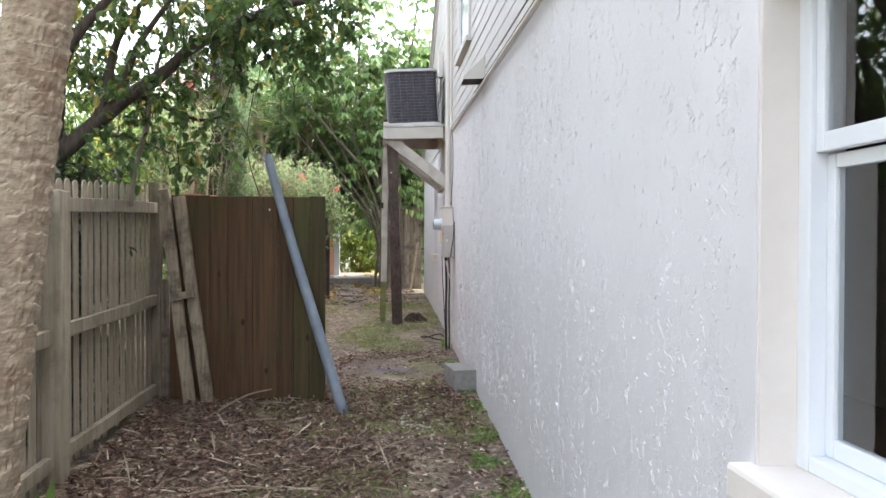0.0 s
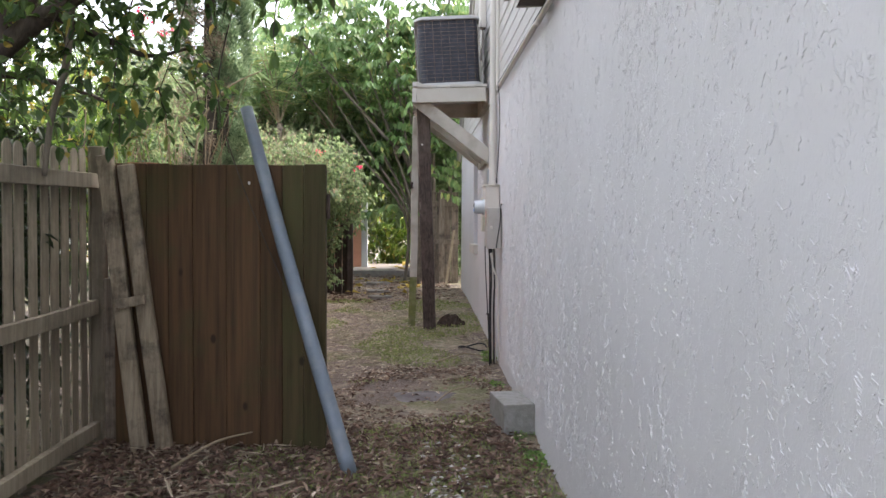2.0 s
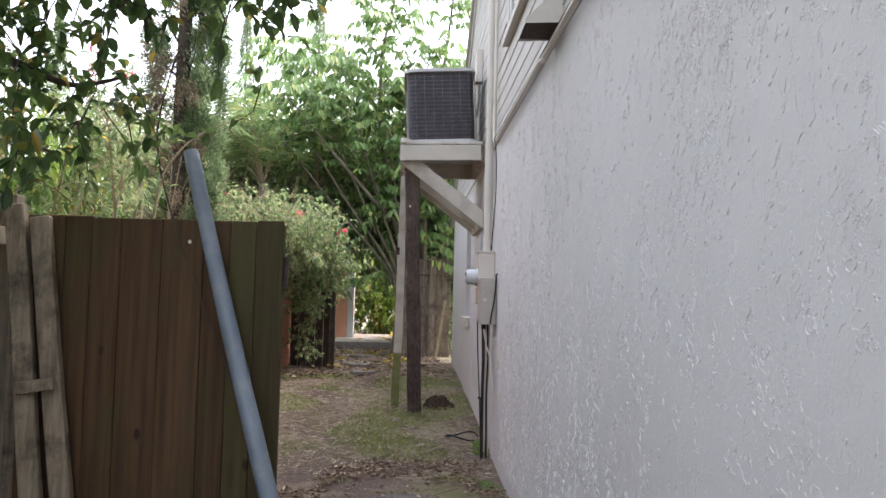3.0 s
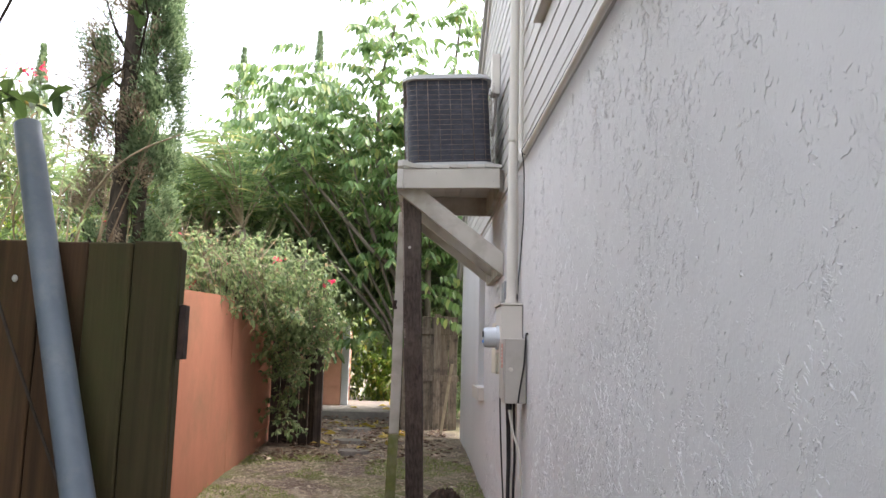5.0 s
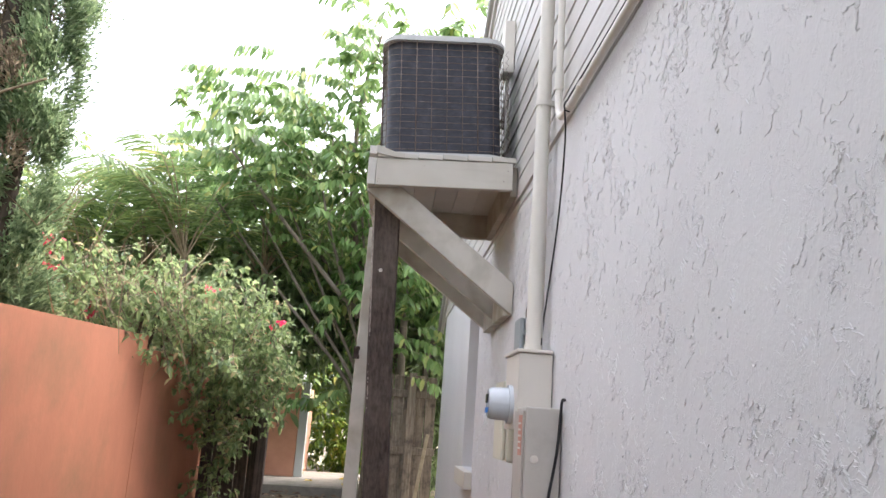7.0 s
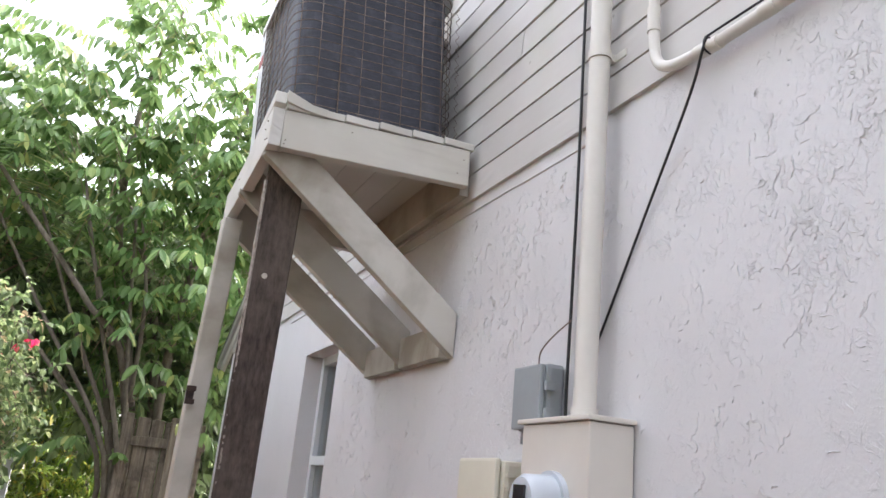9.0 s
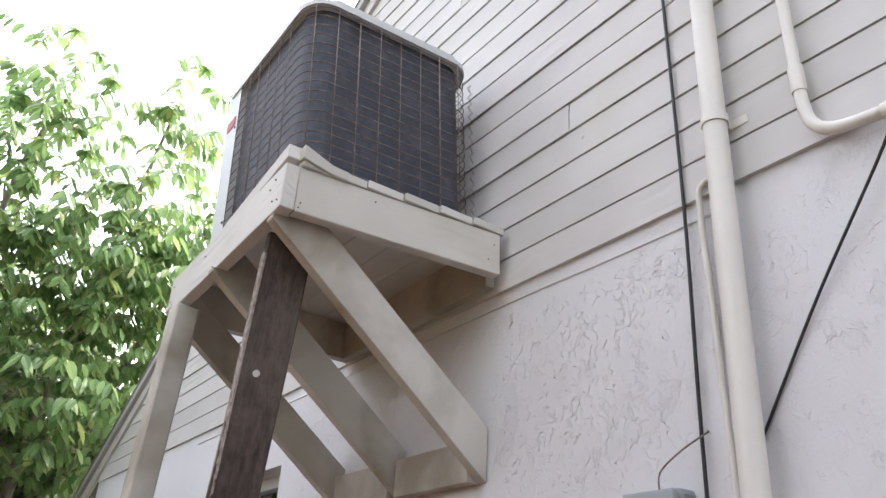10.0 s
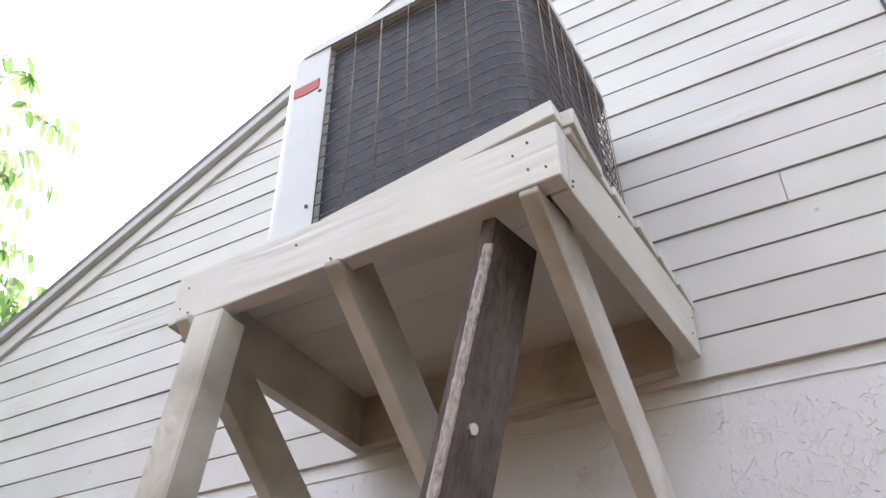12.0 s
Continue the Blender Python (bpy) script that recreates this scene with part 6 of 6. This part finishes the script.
mass("shade_tree", "tall leafy trees standing west of the yard", [((-5.5, 2.0, 4.6), (1.0, 2.2, 1.2), 150), ((-5.5, -3.0, 4.2), (1.2, 1.8, 1.4), 110), ((-4.6, 6.5, 4.6), (0.7, 1.0, 0.9), 70)], 0.26, 0.13, LEAF_DARK, (-5.5, 1, 0), per=5, reach=0.7, cat="tree")
# shrubs added behind the pickets to block light and darken the gaps
mass("added_fence_hedge", "added dark shrubs that keep the gaps between pickets dark", [((-2.40, 3.2, 0.9), (0.12, 1.0, 0.50), 260), ((-2.40, 5.4, 1.0), (0.12, 0.7, 0.50), 220), ((-2.31, 4.2, 1.45), (0.08, 1.5, 0.17), 260)], 0.10, 0.055, LEAF_GAP_SHADE, (-2.5, 4, 0), per=6, reach=0.35)
mass("garden_shrub", "loose yellow-green garden shrubs beyond the wall", [((-4.6, 12.0, 2.5), (1.0, 1.2, 0.55), 130), ((-3.3, 8.4, 2.0), (0.5, 0.7, 0.4), 80), ((-5.5, 16.0, 3.2), (1.2, 0.8, 0.7), 110)], 0.12, 0.045, LEAF_SHRUB, (-4, 11, 0.4), per=6, reach=0.45)
mass("bright_shrub", "yellow-green shrub behind the slab", [((-0.30, 19.4, 1.15), (0.6, 0.25, 0.34), 90), ((-0.2, 20.1, 1.7), (0.9, 0.25, 0.55), 150)], 0.12, 0.05, LEAF_SHRUB, (-0.35, 19.6, 0.6), per=7, reach=0.25)
for k, (x, y) in enumerate(((-3.0, 15.3), (-3.9, 14.6), (-2.25, 14.2), (-4.8, 15.6), (-1.55, 15.1))):
    ap = thing("feather_palm", (x, y, 0.5), "feathery green palm behind the wall", "tree", group="feather palms")
    limb(ap, [(x, y, 0.4), (x + 0.1, y, 2.0), (x + 0.15, y, 3.1)], 0.06, 0.045, PALEBARK, "trunk")
    fronds(ap, (x + 0.15, y, 3.1), 15, 2.3, np.random.default_rng(60 + k), drop=0.45, leaflet=0.42, width=0.03, tilt=(0.75, 1.45))
for x, y, h in ((-4.98, 26, 10.25), (-2.80, 26, 10.85), (-8.98, 22.5, 8.75)):
    ft = thing("column_cypress", (x, y, 0.6), "slim distant column cypress", "tree", group="distant cypresses")
    limb(ft, [(x, y, 0.5), (x, y, h - 0.4)], 0.12, 0.02, BARK, "trunk")
    column(x, y, 0.8, h, 0.46, 9000, rng, 0.11, LEAF_CYPRESS, ft)

# ---- litter, grass, weeds ----
rng = np.random.default_rng(71)

def scatter(n, x0, x1, y0, y1, keep=None):
    x, y = rng.uniform(x0, x1, n), rng.uniform(y0, y1, n)
    if keep is not None:
        k = np.array([keep(a, b) for a, b in zip(x, y)])
        x, y = x[k], y[k]
    z = np.array([ground_at(a, b) for a, b in zip(x, y)])
    return np.stack([x, y, z], 1)

def patch(x, y, s, lo):
    return noise.noise(Vector((x * s, y * s, 7.7))) > lo

def bare(x, y):
    return ((x - 0.12) / 0.50) ** 2 + ((y - 7.30) / 0.52) ** 2 < 1

P = scatter(19000, -1.75, 0.78, 1.6, 8.3, lambda x, y: (not bare(x, y) or rng.random() < 0.12) and (y < 6.6 or patch(x, y, 1.2, -0.05)))
P[:, 2] += rng.uniform(0.0, 0.02, len(P))
D = rng.normal(0, 1, P.shape)
D[:, 2] *= 0.25
o = leaf_cloud("leaf_litter", P, D, 0.042, 0.020, LITTER, rng=rng, fold=0.4, droop=0.05)
tagged(o, "brown dead leaves lying on the soil", "leaf litter", kind="stuff")
P = scatter(9000, -1.75, 0.70, 2.6, 6.5, lambda x, y: x < -0.1 or patch(x, y, 1.4, 0.0))
P[:, 2] += rng.uniform(0.004, 0.030, len(P))
D = rng.normal(0, 1, P.shape)
D[:, 2] *= 0.3
o = leaf_cloud("leaf_mulch", P, D, 0.060, 0.022, MULCH, rng=rng, fold=0.5, droop=0.05)
tagged(o, "damp dark red-brown leaf mulch beside the fence", "leaf litter", kind="stuff")
P = scatter(520, -0.05, 0.52, 4.6, 6.5, lambda x, y: ((x - 0.24) / 0.20) ** 2 + ((y - 5.55) / 0.80) ** 2 < rng.uniform(0.1, 1.0))
P[:, 2] += 0.02
o = leaf_cloud("paper_scraps", P, rng.normal(0, 1, P.shape) * np.array([1, 1, 0.2]), 0.035, 0.018, SCRAP, rng=rng, fold=0.3, droop=0.0)
tagged(o, "pale shredded scraps trodden into the soil", "debris", kind="stuff")
P = scatter(150, -1.7, 0.3, 3.6, 6.1, lambda x, y: x < -0.45 or patch(x, y, 1.1, 0.15))
P[:, 2] += rng.uniform(0.01, 0.045, len(P))
o = leaf_cloud("palm_strips", P, rng.normal(0, 1, P.shape) * np.array([1, 0.5, 0.12]), 0.24, 0.016, STRAW, rng=rng, fold=0.3, droop=0.02)
tagged(o, "long pale dry palm strips on the mulch", "straw", kind="stuff")
P = scatter(2300, -1.75, 0.6, 2.5, 6.6, lambda x, y: x < -0.35 or patch(x, y, 1.0, 0.1))
P[:, 2] += rng.uniform(0.0, 0.03, len(P))
D = rng.normal(0, 1, P.shape) * np.array([1, 0.6, 0.12])
o = leaf_cloud("dry_straw", P, D, 0.11, 0.008, STRAW, rng=rng, fold=0.2, droop=0.0)
tagged(o, "pale dry straw and palm strips on the soil", "straw", kind="stuff")
P = scatter(9000, -1.4, 0.78, 7.8, 14.0, lambda x, y: not bare(x, y))
P[:, 2] += rng.uniform(0.0, 0.012, len(P))
D = rng.normal(0, 1, P.shape) * np.array([1, 1, 0.12])
o = leaf_cloud("dry_clippings", P, D, 0.07, 0.011, STRAW, rng=rng, fold=0.2, droop=0.0)
tagged(o, "pale dry grass clippings on the path", "straw", kind="stuff")

def grassy(x, y):
    if bare(x, y):
        return False
    if y > 7.7:
        return patch(x, y, 1.3, -0.14 if x > -0.25 else 0.12) and y < 12.5
    return patch(x, y, 1.5, 0.02 if x > -0.9 else 0.4)

P = scatter(52000, -1.5, 0.78, 2.2, 12.5, grassy)
D = rng.normal(0, 1, P.shape) * 0.55
D[:, 2] = rng.uniform(0.6, 1.3, len(P))
o = leaf_cloud("grass", P, D, 0.055, 0.006, GRASS, rng=rng, fold=0.2, droop=0.35)
tagged(o, "short thin grass in patches", "grass", kind="stuff")
P = scatter(16000, 0.30, 0.78, 2.8, 9.9, lambda x, y: (x > 0.66 and patch(x, y, 2.6, 0.08)) or (3.3 < y < 5.2 and x > 0.62 - 0.25 * (5.2 - y) / 1.9 and patch(x, y, 3.0, -0.12)))
D = rng.normal(0, 1, P.shape) * 0.6
D[:, 2] = rng.uniform(0.3, 1.2, len(P))
o = leaf_cloud("wall_weeds", P, D, 0.055, 0.014, GREENLEAF, rng=rng, fold=0.25, droop=0.4)
tagged(o, "green weeds growing along the wall foot", "weeds", kind="stuff")
P = np.concatenate([scatter(26, -1.0, 0.2, 12.5, 15.4), scatter(8, -1.2, 0.0, 16, 18)])
P[:, 2] += np.where(P[:, 1] > 15.8, 0.12, 0.02)
D = rng.normal(0, 1, P.shape) * np.array([1, 1, 0.15])
o = leaf_cloud("fallen_leaves", P, D, 0.22, 0.10, YELLOWLEAF, rng=rng, fold=0.3, droop=0.05)
tagged(o, "large yellow leaves fallen on the path", "leaf litter", kind="stuff")
P = scatter(800, -1.5, 0.6, 12.0, 15.85)
P[:, 2] += rng.uniform(0.0, 0.05, len(P))
D = rng.normal(0, 1, P.shape) * np.array([1, 1, 0.2])
o = leaf_cloud("leaf_litter", P, D, 0.08, 0.04, LITTER, rng=rng, fold=0.35, droop=0.05)
tagged(o, "brown fallen leaves at the end of the path", "leaf litter", kind="stuff")
for pts, r in (([(-1.25, 5.6, 0), (-1.05, 5.95, 0.07), (-0.85, 6.05, 0.11)], 0.010), ([(-0.1, 4.6, 0.02), (0.1, 4.9, 0.03), (0.4, 5.1, 0.02)], 0.008), ([(-1.1, 4.1, 0.02), (-0.8, 4.2, 0.04), (-0.5, 4.15, 0.02)], 0.008),
               ([(0.2, 7.0, 0.02), (0.32, 7.3, 0.035), (0.5, 7.5, 0.03)], 0.007), ([(0.25, 8.4, 0.02), (0.5, 8.6, 0.05), (0.72, 8.5, 0.03)], 0.008)):
    q = [(x, y, ground_at(x, y) + z) for x, y, z in pts]
    tw = tube(q, [r, r * 0.8, r * 0.4], "twig", STEM, sides=6)
    tagged(tw, "dry bent twig lying on the ground", "twig", group="twigs on the ground")
# dark dug soil by the post, bare dirt, hose loop
mv, mf = [], []
for r in range(6):
    for k in range(22):
        a = 2 * math.pi * k / 22
        x, y = 0.46 + (0.03 + 0.030 * r) * math.cos(a), 10.35 + (0.03 + 0.032 * r) * math.sin(a)
        mv.append((x, y, ground_at(x, y) - 0.02 + 0.12 * (1 - r / 5) + 0.10 * noise.noise(Vector((x * 22, y * 22, 1)))))
    if r:
        mf += [((r - 1) * 22 + k, (r - 1) * 22 + (k + 1) % 22, r * 22 + (k + 1) % 22, r * 22 + k) for k in range(22)]
mf.append(tuple(range(22)))
tagged(mesh_part("soil_mound", mv, mf, DUGSOIL), "small mound of dark dug soil", "soil mound")
bv, bf_ = [], []
for r in range(10):
    for k in range(30):
        a = 2 * math.pi * k / 30
        w = 0.05 * r * (1 + 0.25 * math.sin(2 * a + 1) + 0.1 * math.sin(5 * a))
        x, y = 0.12 + w * math.cos(a), 7.30 + 1.05 * w * math.sin(a)
        bv.append((x, y, ground_at(x, y) + 0.006 - 0.0016 * r))
    if r:
        bf_ += [((r - 1) * 30 + k, (r - 1) * 30 + (k + 1) % 30, r * 30 + (k + 1) % 30, r * 30 + k) for k in range(30)]
tagged(mesh_part("dirt_patch", bv, bf_, DIRT, smooth=True), "bare grey trodden dirt patch", "dirt", kind="structure")
hs = tube([(0.60 + 0.13 * math.cos(a), 8.95 + 0.13 * math.sin(a), ground_at(0.60, 8.95) + 0.03 + 0.02 * math.sin(a * 2)) for a in np.linspace(0, 5.6, 12)], 0.007, "hose", BLACK, sides=7)
tagged(hs, "loop of black tubing lying on the grass", "hose")
pl = thing("broad_leaf_seedling", (-1.52, 3.55, 0.02), "single broad green leaf plant at the fence foot", "plant")
rng2 = np.random.default_rng(5)
leaf_cloud("leaf", [(-1.52, 3.6, 0.06)] * 3, [(0.05, 0, 1), (-0.3, 0.1, 0.9), (0.3, -0.1, 0.8)], 0.26, 0.11, GREENLEAF, pl, rng=rng2, droop=0.05)

# ---- siding boards ----
PITCH = 0.1100
zb = ZT
rs = random.Random(9)
k = 0
while zb < RAKE(6.0) - 0.1:
    ztop = zb + PITCH - 0.0042
    yend = min(Y1, 10.5 + (4.81 - zb) / 0.56) - 0.02
    ytop = min(Y1, 10.5 + (4.81 - ztop) / 0.56) - 0.02
    cuts = sorted(rs.uniform(-1, yend - 1.5) for _ in range(2))
    joints = [Y0] + [c for c in cuts if c > Y0 + 1] + [yend]
    for i in range(len(joints) - 1):
        a, b2 = joints[i] + (0.0015 if i else 0), joints[i + 1] - 0.0015
        last = i == len(joints) - 2
        bt2 = ytop if last else b2
        if 3.22 < ztop and zb < 4.5:
            segs = []
            if a < 6.79:
                segs.append((a, min(b2, 6.79), min(bt2, 6.79)))
            if b2 > 7.76:
                segs.append((max(a, 7.76), b2, bt2))
        else:
            segs = [(a, b2, bt2)]
        for ya, yb, yc in segs:
            off = rs.uniform(-0.0015, 0.0015)
            xo, xi = WX - 0.012 + off, WX + 0.030
            vs = [(xo, ya, zb), (xo, yb, zb), (xo + 0.004, yc, ztop), (xo + 0.004, ya, ztop), (xi, ya, zb), (xi, yb, zb), (xi, yc, ztop), (xi, ya, ztop)]
            mesh_part("siding_board", vs, [(0, 1, 2, 3), (7, 6, 5, 4), (0, 4, 5, 1), (1, 5, 6, 2), (2, 6, 7, 3), (3, 7, 4, 0)], SIDING, upper_wall)
    zb += PITCH
    k += 1
